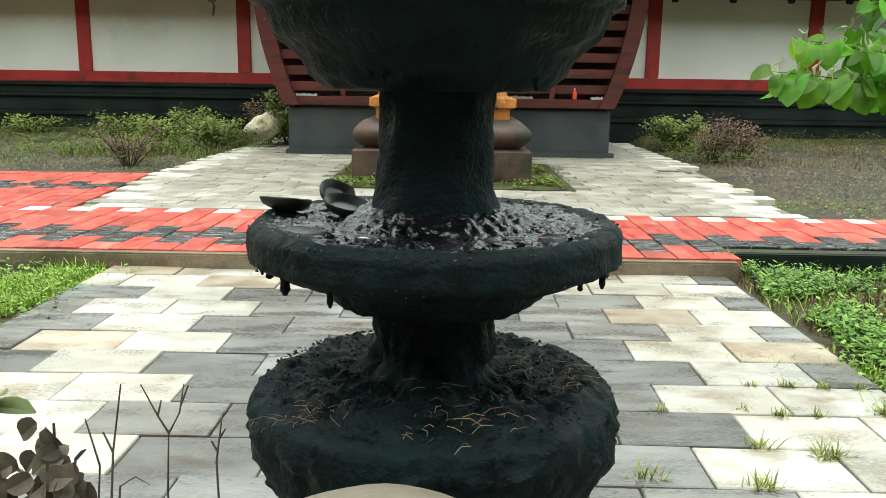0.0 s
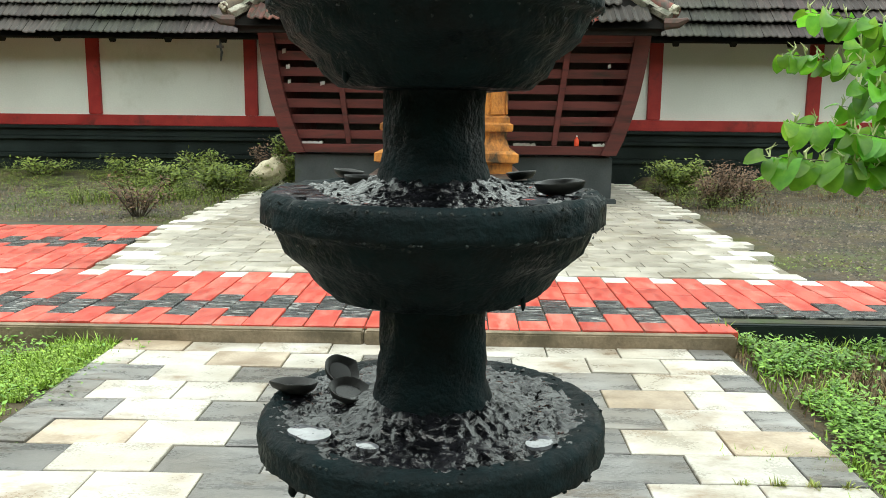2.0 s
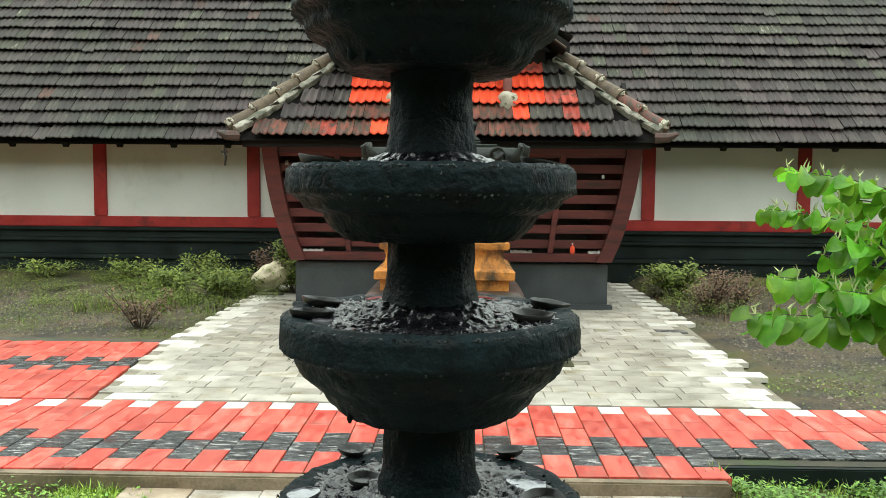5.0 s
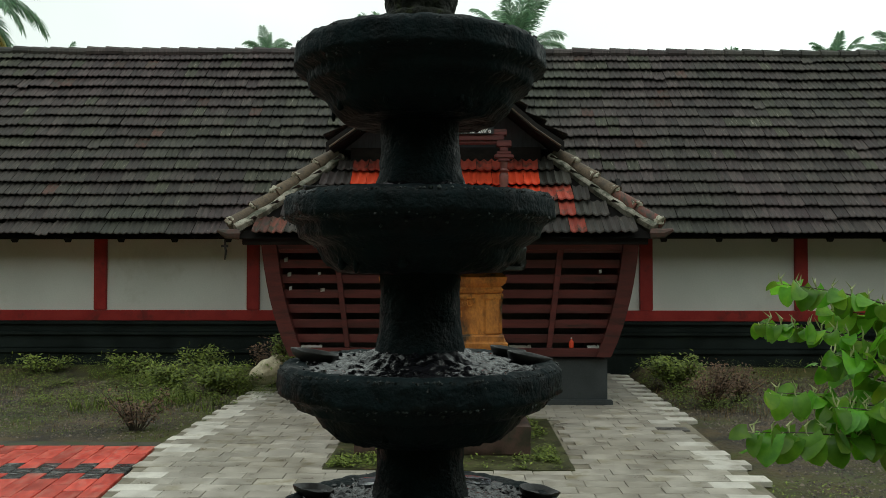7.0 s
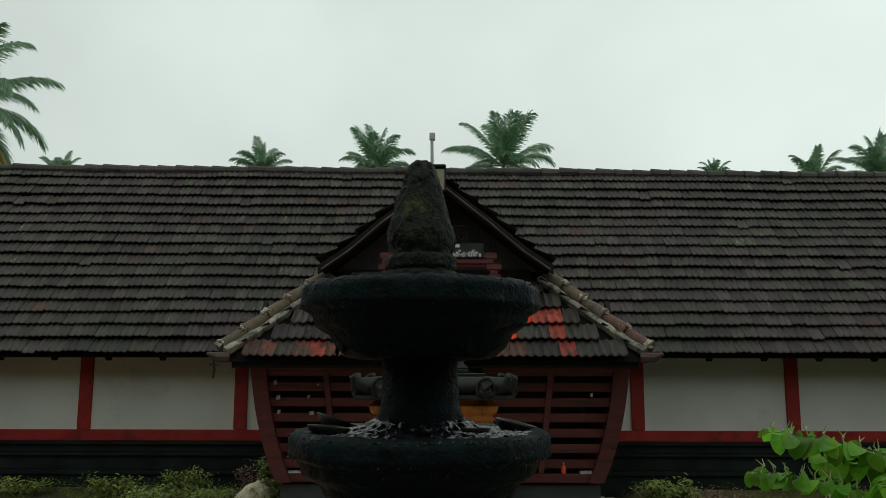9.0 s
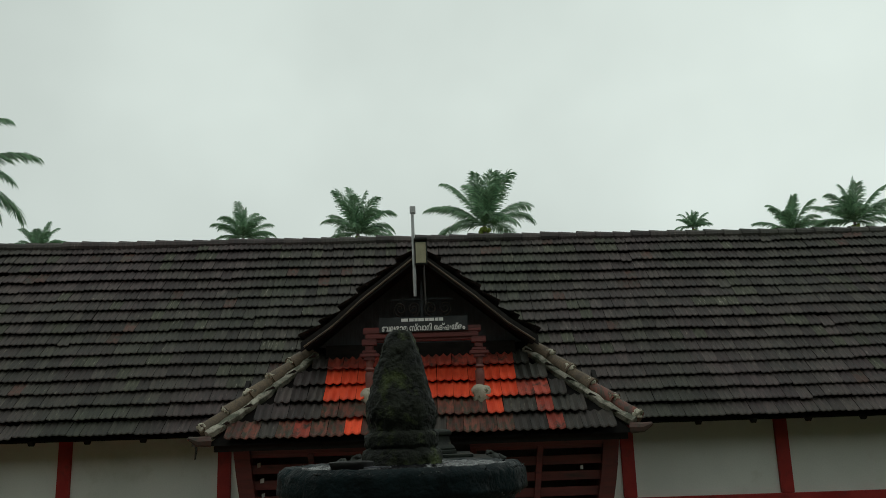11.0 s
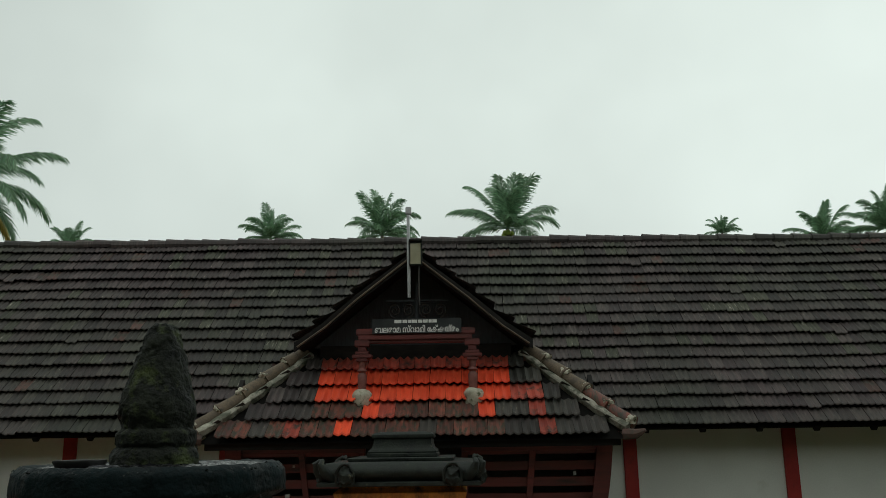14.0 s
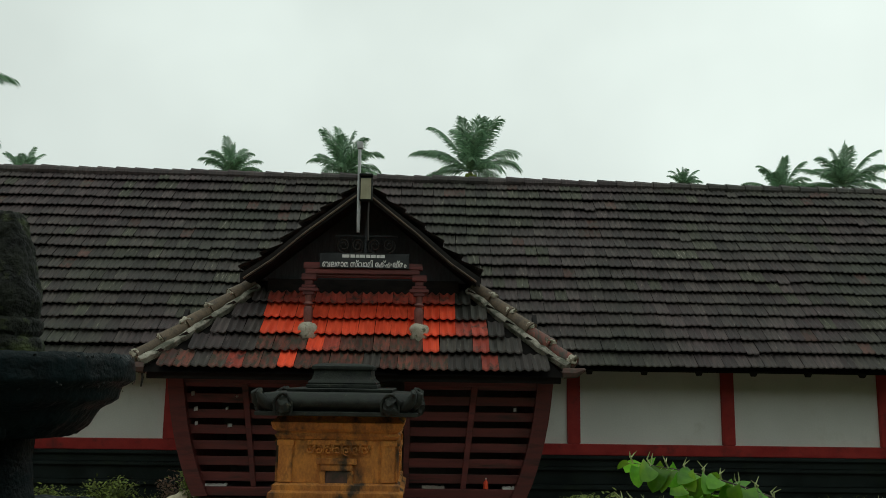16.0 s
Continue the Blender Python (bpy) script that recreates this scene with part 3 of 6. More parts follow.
    bm = boxes((-13.9, 13.9, EAVE_Y + 0.10, EAVE_Y + 0.14, EAVE_Z - 0.05, EAVE_Z + 0.02), bevel=0)
    part("eave_board", bm, M_DARKWOOD, roof)


build_main_roof()

# ---- porch ----
PCX = -0.17
PE_Y, PE_Z, PE_H = 10.78, 2.365, 2.72      # front eave and half width
PT_Y, PT_Z, PT_H = 11.88, 3.50, 1.48      # top of the front slope


def wood_screen(x0, x1, posts, lean_left, lean_right, parent):
    """Slatted timber screen that leans forward; the ends splay outwards with height."""
    zb, zt, yb, yt = 0.74, 2.30, 11.56, 11.30

    def at(u, z):
        k = (z - zb) / (zt - zb)
        a = x0 - lean_left * k
        b = x1 + lean_right * k
        return Vector((a + (b - a) * u, yb + (yt - yb) * k, z))

    def plank(u0, u1, z0, z1, depth, proud=0.0):
        bm = bmesh.new()
        vs = []
        for dy in (-depth - proud, -proud):
            for u, z in ((u0, z0), (u1, z0), (u1, z1), (u0, z1)):
                p = at(u, z)
                vs.append(bm.verts.new((p.x, p.y + dy, p.z)))
        for f in ((0, 1, 2, 3), (7, 6, 5, 4), (0, 4, 5, 1), (1, 5, 6, 2), (2, 6, 7, 3), (3, 7, 4, 0)):
            bm.faces.new([vs[i] for i in f])
        bmesh.ops.recalc_face_normals(bm, faces=bm.faces)
        bmesh.ops.bevel(bm, geom=list(bm.edges), offset=0.005, segments=1, affect="EDGES")
        return bm

    part("bottom_rail", plank(0, 1, zb, zb + 0.115, 0.09, 0.004), M_MAROON, parent)
    part("top_rail", plank(0, 1, zt - 0.10, zt, 0.08, 0.004), M_MAROON, parent)
    z = zb + 0.185
    while z < zt - 0.13:
        part("slat", plank(0.0, 1.0, z, z + 0.118, 0.03), M_MAROON, parent)
        z += 0.205
    for u in posts:
        part("upright", plank(u, u + 0.045, zb + 0.117, zt - 0.102, 0.035, 0.034), M_MAROON, parent)


def build_porch():
    base = thing("porch_plinth", PCX, 11.6, 0.05, "dark grey plastered plinth of the porch with a low ledge", "plinth", kind="structure")
    for a, b in ((-2.10, -0.62), (0.62, 2.23)):
        bm = boxes((a, b, -0.05, 3.2, 0.0, 0.655), (a - 0.03, b + 0.06, -0.14, -0.04, 0.0, 0.10), bevel=0.012)
        part("plinth_block", bm, M_PORCHBASE, base)
    bm = boxes((-0.615, 0.615, 0.0, 3.2, 0.0, 0.18), (-0.615, 0.615, 0.35, 3.2, 0.182, 0.36), (-0.615, 0.615, 0.7, 3.2, 0.362, 0.54), bevel=0.012)
    part("entrance_steps", bm, M_PORCHBASE, base)
    left = thing("slatted_screen", 0, 0, 0, "maroon painted slatted timber screen splaying outward above the plinth", "screen", "porch screens")
    wood_screen(-2.27, -0.80, (0.0, 0.50, 0.955), 0.32, 0.0, left)
    right = thing("slatted_screen", 0, 0, 0, "maroon painted slatted timber screen splaying outward above the plinth", "screen", "porch screens")
    wood_screen(0.46, 2.05, (0.0, 0.47, 0.955), 0.0, 0.32, right)
    # end brackets with a swelling outline
    for sgn, xb in ((-1, -2.27), (1, 2.05)):
        bm = bmesh.new()
        rows_ = []
        for k in range(9):
            u = k / 8
            z = 0.74 + 1.6 * u
            x = xb + sgn * (0.34 * u ** 0.8 + 0.05 * math.sin(math.pi * u))
            y = 11.55 - 0.26 * u
            rows_.append([bm.verts.new(c) for c in ((x - sgn * 0.17, y - 0.13, z), (x + sgn * 0.035, y - 0.13, z), (x + sgn * 0.035, y + 0.05, z), (x - sgn * 0.17, y + 0.05, z))])
        for a, b in zip(rows_, rows_[1:]):
            for i in range(4):
                bm.faces.new((a[i], a[(i + 1) % 4], b[(i + 1) % 4], b[i]))
        bm.faces.new(rows_[0])
        bm.faces.new(rows_[-1])
        bmesh.ops.recalc_face_normals(bm, faces=bm.faces)
        part("end_bracket", bm, M_MAROON, left if sgn < 0 else right)
    # side screens back to the wall, and inner wall painted dark for porch shade
    bm = bmesh.new()
    for sgn, xb in ((-1, -2.25), (1, 2.03)):
        q = [bm.verts.new((xb + sgn * dx + ex, y, z)) for ex in (0.0, -sgn * 0.06) for dx, y, z in ((0.0, 11.60, 0.705), (0.0, 14.8, 0.705), (0.30, 14.8, 2.32), (0.30, 11.36, 2.32))]
        for f in ((0, 1, 2, 3), (7, 6, 5, 4), (0, 4, 5, 1), (1, 5, 6, 2), (2, 6, 7, 3), (3, 7, 4, 0)):
            bm.faces.new([q[k] for k in f])
    bmesh.ops.recalc_face_normals(bm, faces=bm.faces)
    s = part("porch_side_walls", bm, M_MAROON)
    tagged(s, "maroon boarded side walls of the porch", "wall", kind="structure")
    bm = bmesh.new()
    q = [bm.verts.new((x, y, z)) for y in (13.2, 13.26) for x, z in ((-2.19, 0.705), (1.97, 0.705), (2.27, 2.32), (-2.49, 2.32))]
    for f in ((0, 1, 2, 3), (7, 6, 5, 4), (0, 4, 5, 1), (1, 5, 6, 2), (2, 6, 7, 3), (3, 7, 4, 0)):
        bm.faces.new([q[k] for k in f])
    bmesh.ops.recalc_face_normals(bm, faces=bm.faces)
    s = part("porch_back_wall", bm, M_SHADEPLASTER)
    tagged(s, "plastered wall inside the porch, its shade painted dark", "wall", kind="structure")
    # roof: lower skirt
    roof = thing("porch_roof", 0, 0, 0, "hipped porch roof of dark and fresh red clay tiles with lichened hips", "roof", kind="structure")
    bm = bmesh.new()
    A, B = Vector((PCX - PE_H, PE_Y, PE_Z)), Vector((PCX + PE_H, PE_Y, PE_Z))
    C, D = Vector((PCX + PT_H, PT_Y, PT_Z)), Vector((PCX - PT_H, PT_Y, PT_Z))
    E, F = Vector((PCX - PE_H, 14.6, PE_Z)), Vector((PCX + PE_H, 14.6, PE_Z))
    G, H = Vector((PCX - PT_H, 15.2, PT_Z)), Vector((PCX + PT_H, 15.2, PT_Z))
    vs = [bm.verts.new(p - Vector((0, 0, 0.03))) for p in (A, B, C, D, E, F, G, H)]
    bm.faces.new((vs[0], vs[1], vs[2], vs[3]))
    bm.faces.new((vs[4], vs[0], vs[3], vs[6]))
    bm.faces.new((vs[1], vs[5], vs[7], vs[2]))
    bm.faces.new((vs[3], vs[2], vs[7], vs[6]))
    bmesh.ops.solidify(bm, geom=list(bm.faces), thickness=0.03)
    part("roof_boarding", bm, M_DARKWOOD, roof)
    rng = random.Random(12)
    slope = math.atan2(PT_Z - PE_Z, PT_Y - PE_Y)
    ln = math.hypot(PT_Z - PE_Z, PT_Y - PE_Y)
    n = 5
    gauge = ln / n
    verts, faces = corrugated_tile(0.212, gauge + 0.045, amp=0.032)
    meshes = [mesh_from("tile", verts, faces, mm) for mm in (M_TILE, M_TILEMIX, M_TILERED, M_TILEDULLSHADE)]
    base_m = Matrix.Translation((PCX, PE_Y, PE_Z)) @ Matrix.Rotation(slope, 4, "X")
    for c in range(n):
        half = PE_H + (PT_H - PE_H) * (c + 0.45) / n - 0.10
        k = int(2 * half / 0.216)
        for i in range(k):
            x = (i + 0.5 - k / 2) * 0.216
            u = x
            kind_ = 0
            # top course: shade under the gable is painted as a darker red
            if c == 4:
                kind_ = 3 if -1.35 < u < 1.4 else 0
            if c == 3:
                kind_ = 2 if -1.33 < u < 1.38 else 0
            if c == 2:
                kind_ = 2 if -1.36 < u < 1.28 else 3 if 1.28 < u < 1.72 else 0
            if c == 1:
                kind_ = 2 if 0.96 < u < 1.18 or -0.70 < u < -0.48 else 3 if 1.44 < u < 1.68 or -0.48 < u < -0.25 else 1 if -1.3 < u < 0.9 else 0
            if c == 0:
                kind_ = 2 if -0.95 < u < -0.74 else 3 if 1.62 < u < 1.9 or -1.7 < u < -1.4 else 1 if u < 1.3 and rng.random() < 0.65 else 0
            m = base_m @ Matrix.Translation((x, c * gauge + rng.uniform(-0.012, 0.012), -0.010 + rng.uniform(0, 0.008))) @ Matrix.Rotation(rng.gauss(0, 0.015), 4, "Z")
            piece("tile", meshes[kind_], roof, m)
    # side slopes, plain rows of tiles joined
    allv, allf = [], []
    for sgn in (-1, 1):
        sl = math.atan2(PT_Z - PE_Z, PE_H - PT_H)
        lw = math.hypot(PT_Z - PE_Z, PE_H - PT_H)
        mm = Matrix.Translation((PCX + sgn * PE_H, 0, PE_Z)) @ Matrix.Rotation(-sgn * math.pi / 2 * -1, 4, "Z") @ Matrix.Rotation(sl, 4, "X")
        for c in range(5):
            for i in range(16):
                yy = PE_Y + 0.2 + (PT_Y - PE_Y) * (c / 5) + i * 0.216
                if yy > 14.5:
                    continue
                m = Matrix.Translation((0, yy, 0)) @ mm @ Matrix.Translation((0, c * lw / 5, 0.01))
                o = len(allv)
                allv += [tuple(m @ Vector(p)) for p in verts]
                allf += [tuple(q + o for q in f) for f in faces]
    side = new("side_tile_courses", mesh_from("side_tile_courses", allv, allf, M_TILEFAR))
    side.parent = roof
    tagged(side, "dark clay tiles on the side slopes", kind="stuff")
    # hips: cement fillet with half-round tiles on it
    for sgn, p0, p1 in ((-1, A, D), (1, B, C)):
        d = (p1 - p0)
        bm = bmesh.new()
        steps = 26
        along = d.normalized()
        face = Vector((0, -math.sin(slope), math.cos(slope)))
        across = along.cross(face).normalized() * -sgn
        rings = []
        for k in range(steps + 1):
            u = k / steps
            q = p0 + d * u + Vector((0, 0, 0.05 + 0.07 * (1 - u) ** 5))
            a, b = -0.045 + rng.uniform(-0.012, 0.012), 0.045 + rng.uniform(-0.010, 0.010)
            top = 0.035 + rng.uniform(-0.008, 0.010)
            rings.append([bm.verts.new(q + across * e + face * h) for e, h in ((a, -0.06), (b, -0.06), (b, top - 0.012), (b - 0.02, top), (a + 0.02, top + 0.004), (a, top - 0.014))])
        for a, b in zip(rings, rings[1:]):
            for k in range(6):
                bm.faces.new((a[k], a[(k + 1) % 6], b[(k + 1) % 6], b[k]))
        bm.faces.new(rings[0])
        bm.faces.new(rings[-1][::-1])
        bmesh.ops.recalc_face_normals(bm, faces=bm.faces)
        part("hip_fillet", bm, M_RIDGE, roof, "lichen-grey cement hip")
        for k in range(5):
            u0, u1 = 0.02 + 0.195 * k, 0.02 + 0.195 * k + 0.2
            q0 = p0 + d * u0 + Vector((sgn * 0.10, 0.08, 0.125))
            q1 = p0 + d * u1 + Vector((sgn * 0.10, 0.08, 0.105))
            bm = bmesh.new()
            tube(bm, [q0, q0 + (q1 - q0) * 0.15, q1], [0.118, 0.106, 0.084], 12)
            smooth(part("hip_tile", bm, M_TILEMIX if sgn > 0 and k < 2 else M_HIPTILE, roof, "half-round lichened hip tile"))
            bm = revolve(refine([(0.03, -0.05), (0.06, -0.03), (0.066, 0.01), (0.045, 0.045), (0.0, 0.055)], 0.012), 18, 0.045, 17, k + sgn)
            bmesh.ops.transform(bm, matrix=Matrix.Translation(q0 + Vector((-sgn * 0.01, -0.02, 0.05))), verts=bm.verts)
            smooth(part("mortar_collar", bm, M_MORTAR, roof, "pale lump of mortar on the hip joint"), 70)
        bm = bmesh.new()
        tube(bm, [p0 + Vector((-sgn * 0.05, 0.02, 0.03)), p0 + Vector((sgn * 0.10, -0.05, 0.03)), p0 + Vector((sgn * 0.2, -0.1, 0.075))], [0.075, 0.06, 0.02], 8)
        part("corner_horn", bm, M_TILEBROWN, roof, "upturned corner tile at the eave")
    # fascia and rafters of the porch eave
    bm = boxes((PCX - PE_H + 0.08, PCX + PE_H - 0.08, PE_Y + 0.07, PE_Y + 0.11, PE_Z - 0.11, PE_Z - 0.012), bevel=0.006)
    part("fascia", bm, M_DARKWOOD, roof)
    x = PCX - 2.4
    while x < PCX + 2.5:
        bm = bmesh.new()
        box(bm, -0.03, 0.03, 0.12, 1.2, -0.13, -0.045, m=Matrix.Translation((x, PE_Y, PE_Z)) @ Matrix.Rotation(slope, 4, "X"))
        part("rafter", bm, M_DARKWOOD, roof)
        x += 0.4
    bm = boxes((PCX - 2.55, PCX + 2.55, 11.33, 11.47, 2.31, 2.45), bevel=0.01)
    part("wall_plate", bm, M_DARKWOOD, roof)


build_porch()


# ---- carved gable above the porch ----
def build_gable():
    g = thing("roof_gable", PCX, 11.7, 3.465, "dark carved timber gable with its own tiled roof and turned pillars", "gable", kind="structure")
    ax, az = 0.01, 1.40                           # apex, from the base
    fx, fz = 1.62, 0.17                           # feet of the rafters
    # tiled slopes running back to the main roof
    for sgn in (-1, 1):
        bm = bmesh.new()
        prof = [(ax, az), (sgn * 0.8, 0.80), (sgn * 1.25, 0.42), (sgn * fx, fz)]
        ring = []
        for y in (-0.36, 4.6):
            ring.append([bm.verts.new((x, y, z)) for x, z in prof])
        for i in range(3):
            bm.faces.new((ring[0][i], ring[0][i + 1], ring[1][i + 1], ring[1][i]))
        bmesh.ops.recalc_face_normals(bm, faces=bm.faces)
        bmesh.ops.solidify(bm, geom=list(bm.faces), thickness=0.05)
        part("gable_slope", bm, M_DARKWOOD, g)
        # tiles on the slope
        rng = random.Random(20 + sgn)
        verts, faces = corrugated_tile(0.212, 0.40)
        allv, allf = [], []
        L = [Vector((x, 0, z)) for x, z in prof]
        seglen = [(b - a).length for a, b in zip(L, L[1:])]
        tot = sum(seglen)
        nrow = 6
        for r in range(nrow):
            s = tot * (r + 1) / nrow
            k = 0
            while k < 2 and s > seglen[k] + 1e-6:
                s -= seglen[k]
                k += 1
            p = L[k] + (L[k + 1] - L[k]) * (s / seglen[k])
            up = (L[k] - L[k + 1]).normalized()
            for j in range(22):
                y = -0.34 + 0.1 + j * 0.214
                xa = Vector((0, 1, 0)) * (1 if sgn < 0 else -1) * -1
                za = xa.cross(up)
                if za.z < 0:
                    xa, za = -xa, -za
                m = Matrix((( xa.x, up.x, za.x, p.x), (xa.y, up.y, za.y, y + rng.uniform(-0.01, 0.01)), (xa.z, up.z, za.z, p.z + 0.045 + rng.uniform(0, 0.012)), (0, 0, 0, 1)))
                o = len(allv)
                allv += [tuple(m @ Vector(q)) for q in verts]
                allf += [tuple(q + o for q in f) for f in faces]
        t = new("gable_tiles", mesh_from("gable_tiles", allv, allf, M_TILEFAR))
        t.parent = g
        tagged(t, "dark weathered tiles of the gable", kind="stuff")
        # barge board following the edge
        bm = bmesh.new()
        pr = [(ax, az + 0.01)] + [(x, z) for x, z in prof[1:]]
        a, b = [], []
        for x, z in pr:
            a.append([bm.verts.new((x, -0.40, z + 0.03)), bm.verts.new((x, -0.40, z - 0.10)), bm.verts.new((x, -0.355, z - 0.10)), bm.verts.new((x, -0.355, z + 0.03))])
        for p, q in zip(a, a[1:]):
            for i in range(4):
                bm.faces.new((p[i], p[(i + 1) % 4], q[(i + 1) % 4], q[i]))
        bm.faces.new(a[0])
        bm.faces.new(a[-1])
        bmesh.ops.recalc_face_normals(bm, faces=bm.faces)
        part("barge_board", bm, M_DARKWOOD, g, "weathered barge board along the gable edge")
        bm = bmesh.new()
        tube(bm, [(x * 0.97, -0.42, z - 0.035) for x, z in pr], [0.014] * 4, 6)
        part("pale_batten", bm, M_HIPTILE, g, "thin paler batten under the barge board")
    bm = bmesh.new()
    tube(bm, [(ax, -0.42, az + 0.07), (ax, 4.6, az + 0.07)], [0.075, 0.075], 8)
    part("gable_ridge", bm, M_TILEFAR, g)
    # back panel, triangular
    bm = bmesh.new()
    tri = [(-1.45, 0.18), (1.45, 0.18), (0.78, 0.72), (ax, az - 0.05), (-0.78, 0.72)]
    f0 = [bm.verts.new((x, 0.18, z)) for x, z in tri]
    f1 = [bm.verts.new((x, 0.24, z)) for x, z in tri]
    bm.faces.new(f0)
    bm.faces.new(f1[::-1])
    for i in range(5):
        j = (i + 1) % 5
        bm.faces.new((f0[i], f0[j], f1[j], f1[i]))
    bmesh.ops.recalc_face_normals(bm, faces=bm.faces)
    part("gable_panel", bm, M_GABLEWOOD, g)
    bm = boxes((-1.35, 1.35, 0.12, 0.18, -0.25, 0.20), bevel=0.004)
    part("gable_apron", bm, M_DARKWOOD, g)
    # beam, sign rail and carved scroll panel
    bm = boxes((-0.73, 0.80, -0.50, -0.36, 0.205, 0.27), (-0.66, 0.73, -0.47, -0.37, 0.165, 0.203), bevel=0.008)
    part("lower_rail", bm, M_MAROON, g, "maroon moulded rail under the sign")
    bm = boxes((-0.76, 0.84, -0.49, -0.37, 0.273, 0.36), bevel=0.01)
    part("tie_beam", bm, M_MAROON, g, "maroon tie beam of the gable")
    bm = boxes((-0.42, 0.50, -0.10, -0.06, 0.50, 0.53), (-0.40, 0.48, -0.10, -0.06, 0.78, 0.81), (0.02, 0.055, -0.13, -0.10, 0.50, 1.05), bevel=0.004)
    part("scroll_frame", bm, M_GABLEWOOD, g)
    for cx, s in ((-0.27, 1), (-0.08, -1), (0.16, 1), (0.36, -1)):
        bm = bmesh.new()
        pts = [(cx + s * (0.02 + 0.075 * k / 20) * math.cos(k * 0.55), -0.11, 0.655 + (0.02 + 0.085 * k / 20) * math.sin(k * 0.55)) for k in range(21)]
        tube(bm, pts, [0.012] * 21, 5)
        part("carved_scroll", bm, M_IRON, g, "carved foliate scroll")
    # pillars with stepped capitals on the front slope
    for x in (-0.68, 0.80):
        pil = thing("gable_pillar", PCX + x, 11.26, 3.085, "short turned maroon pillar with stepped capital on the porch roof", "pillar", "gable pillars", kind="structure")
        bm = revolve([(0.05, -0.22), (0.062, -0.16), (0.05, -0.10), (0.062, 0.02), (0.062, 0.12), (0.045, 0.15), (0.07, 0.18), (0.045, 0.21), (0.05, 0.30)], 14)
        smooth(part("shaft", bm, M_PILLAR, pil))
        bm = boxes((-0.075, 0.075, -0.06, 0.06, 0.30, 0.345), (-0.13, 0.13, -0.065, 0.065, 0.347, 0.395), (-0.095, 0.095, -0.06, 0.06, 0.397, 0.435), (-0.055, 0.055, -0.05, 0.05, 0.437, 0.50), (-0.10, 0.10, -0.06, 0.06, 0.502, 0.585), bevel=0.008)
        part("capital", bm, M_MAROON, pil, "stepped maroon capital")
        bm = revolve(refine([(0.10, -0.30), (0.135, -0.24), (0.135, -0.14), (0.09, -0.08), (0.05, -0.06)], 0.03), 16, 0.03, 7, x)
        smooth(part("mortar_lump", bm, M_MORTAR, pil, "lump of pale mortar round the foot"), 60)
    # sign
    sign = thing("sign_board", PCX + 0.06, 11.19, 3.85, "black painted sign board with white lettering on the gable rail", "sign")
    bm = boxes((-0.60, 0.60, -0.012, 0.012, -0.10, 0.10), bevel=0.003)
    part("board", bm, M_SIGN, sign)
    rng = random.Random(2)
    letters(sign, -0.30, 0.060, [0.11, 0.07, 0.05, 0.09, 0.06, 0.08, 0.05, 0.07], 0.042)
    curve = bpy.data.curves.new("lettering", "FONT")
    curve.body, curve.size, curve.extrude, curve.align_x = "ബലരാമ സ്വാമി േക്ഷത്രം", 0.085, 0.0015, "CENTER"
    curve.offset = 0.0022
    tmp = bpy.data.objects.new("lettering", curve)
    scene.collection.objects.link(tmp)
    me = bpy.data.meshes.new_from_object(tmp.evaluated_get(bpy.context.evaluated_depsgraph_get()))
    bpy.data.objects.remove(tmp)
    me.materials.append(M_LETTER)
    lt = piece("lettering", me, sign, pose(0, -0.0145, -0.085, 90, 0, 0) @ Matrix.Diagonal((1, 1.3, 1, 1)))
    tagged(lt, "white painted line of script")


def letters(sign, x, z, widths, h):
    for w in widths:
        if w:
            bm = boxes((x, x + w * 0.86, -0.016, -0.0125, z - h / 2, z + h / 2), bevel=0)
            part("letter_bar", bm, M_LETTER, sign)
            x += w
        else:
            x += 0.045


build_gable()


def build_mast():
    mast = thing("lightning_mast", -0.215, 11.25, 4.245, "thin grey steel mast with a small square head on the gable", "mast")
    bm = bmesh.new()
    tube(bm, [(0, 0, 0), (0.0, 0, 0.25), (-0.01, 0, 1.17)], [0.022, 0.026, 0.022], 10)
    part("pole", bm, M_STEEL, mast)
    bm = boxes((-0.045, 0.035, -0.04, 0.04, 1.172, 1.275), bevel=0.008)
    part("head", bm, M_STEEL, mast)
    lamp = thing("flood_light", -0.12, 11.18, 4.845, "grey flood light with yellowed lens fixed at the gable top", "flood light")
    bm = boxes((-0.088, 0.088, 0.0, 0.09, -0.17, 0.17), (-0.092, 0.092, -0.05, 0.09, 0.172, 0.20), bevel=0.008)
    house = part("housing", bm, M_GRANITE, lamp)
    bm = boxes((-0.07, 0.07, -0.012, -0.002, -0.15, 0.14), bevel=0.003)
    part("lens", bm, M_LENS, house, "yellowed glass lens")
    bm = bmesh.new()
    tube(bm, [(0.04, 0.05, -0.17), (0.04, 0.04, -0.35), (0.05, 0.0, -0.72)], [0.012] * 3, 6)
    part("cable", bm, M_IRON, lamp)


build_mast()


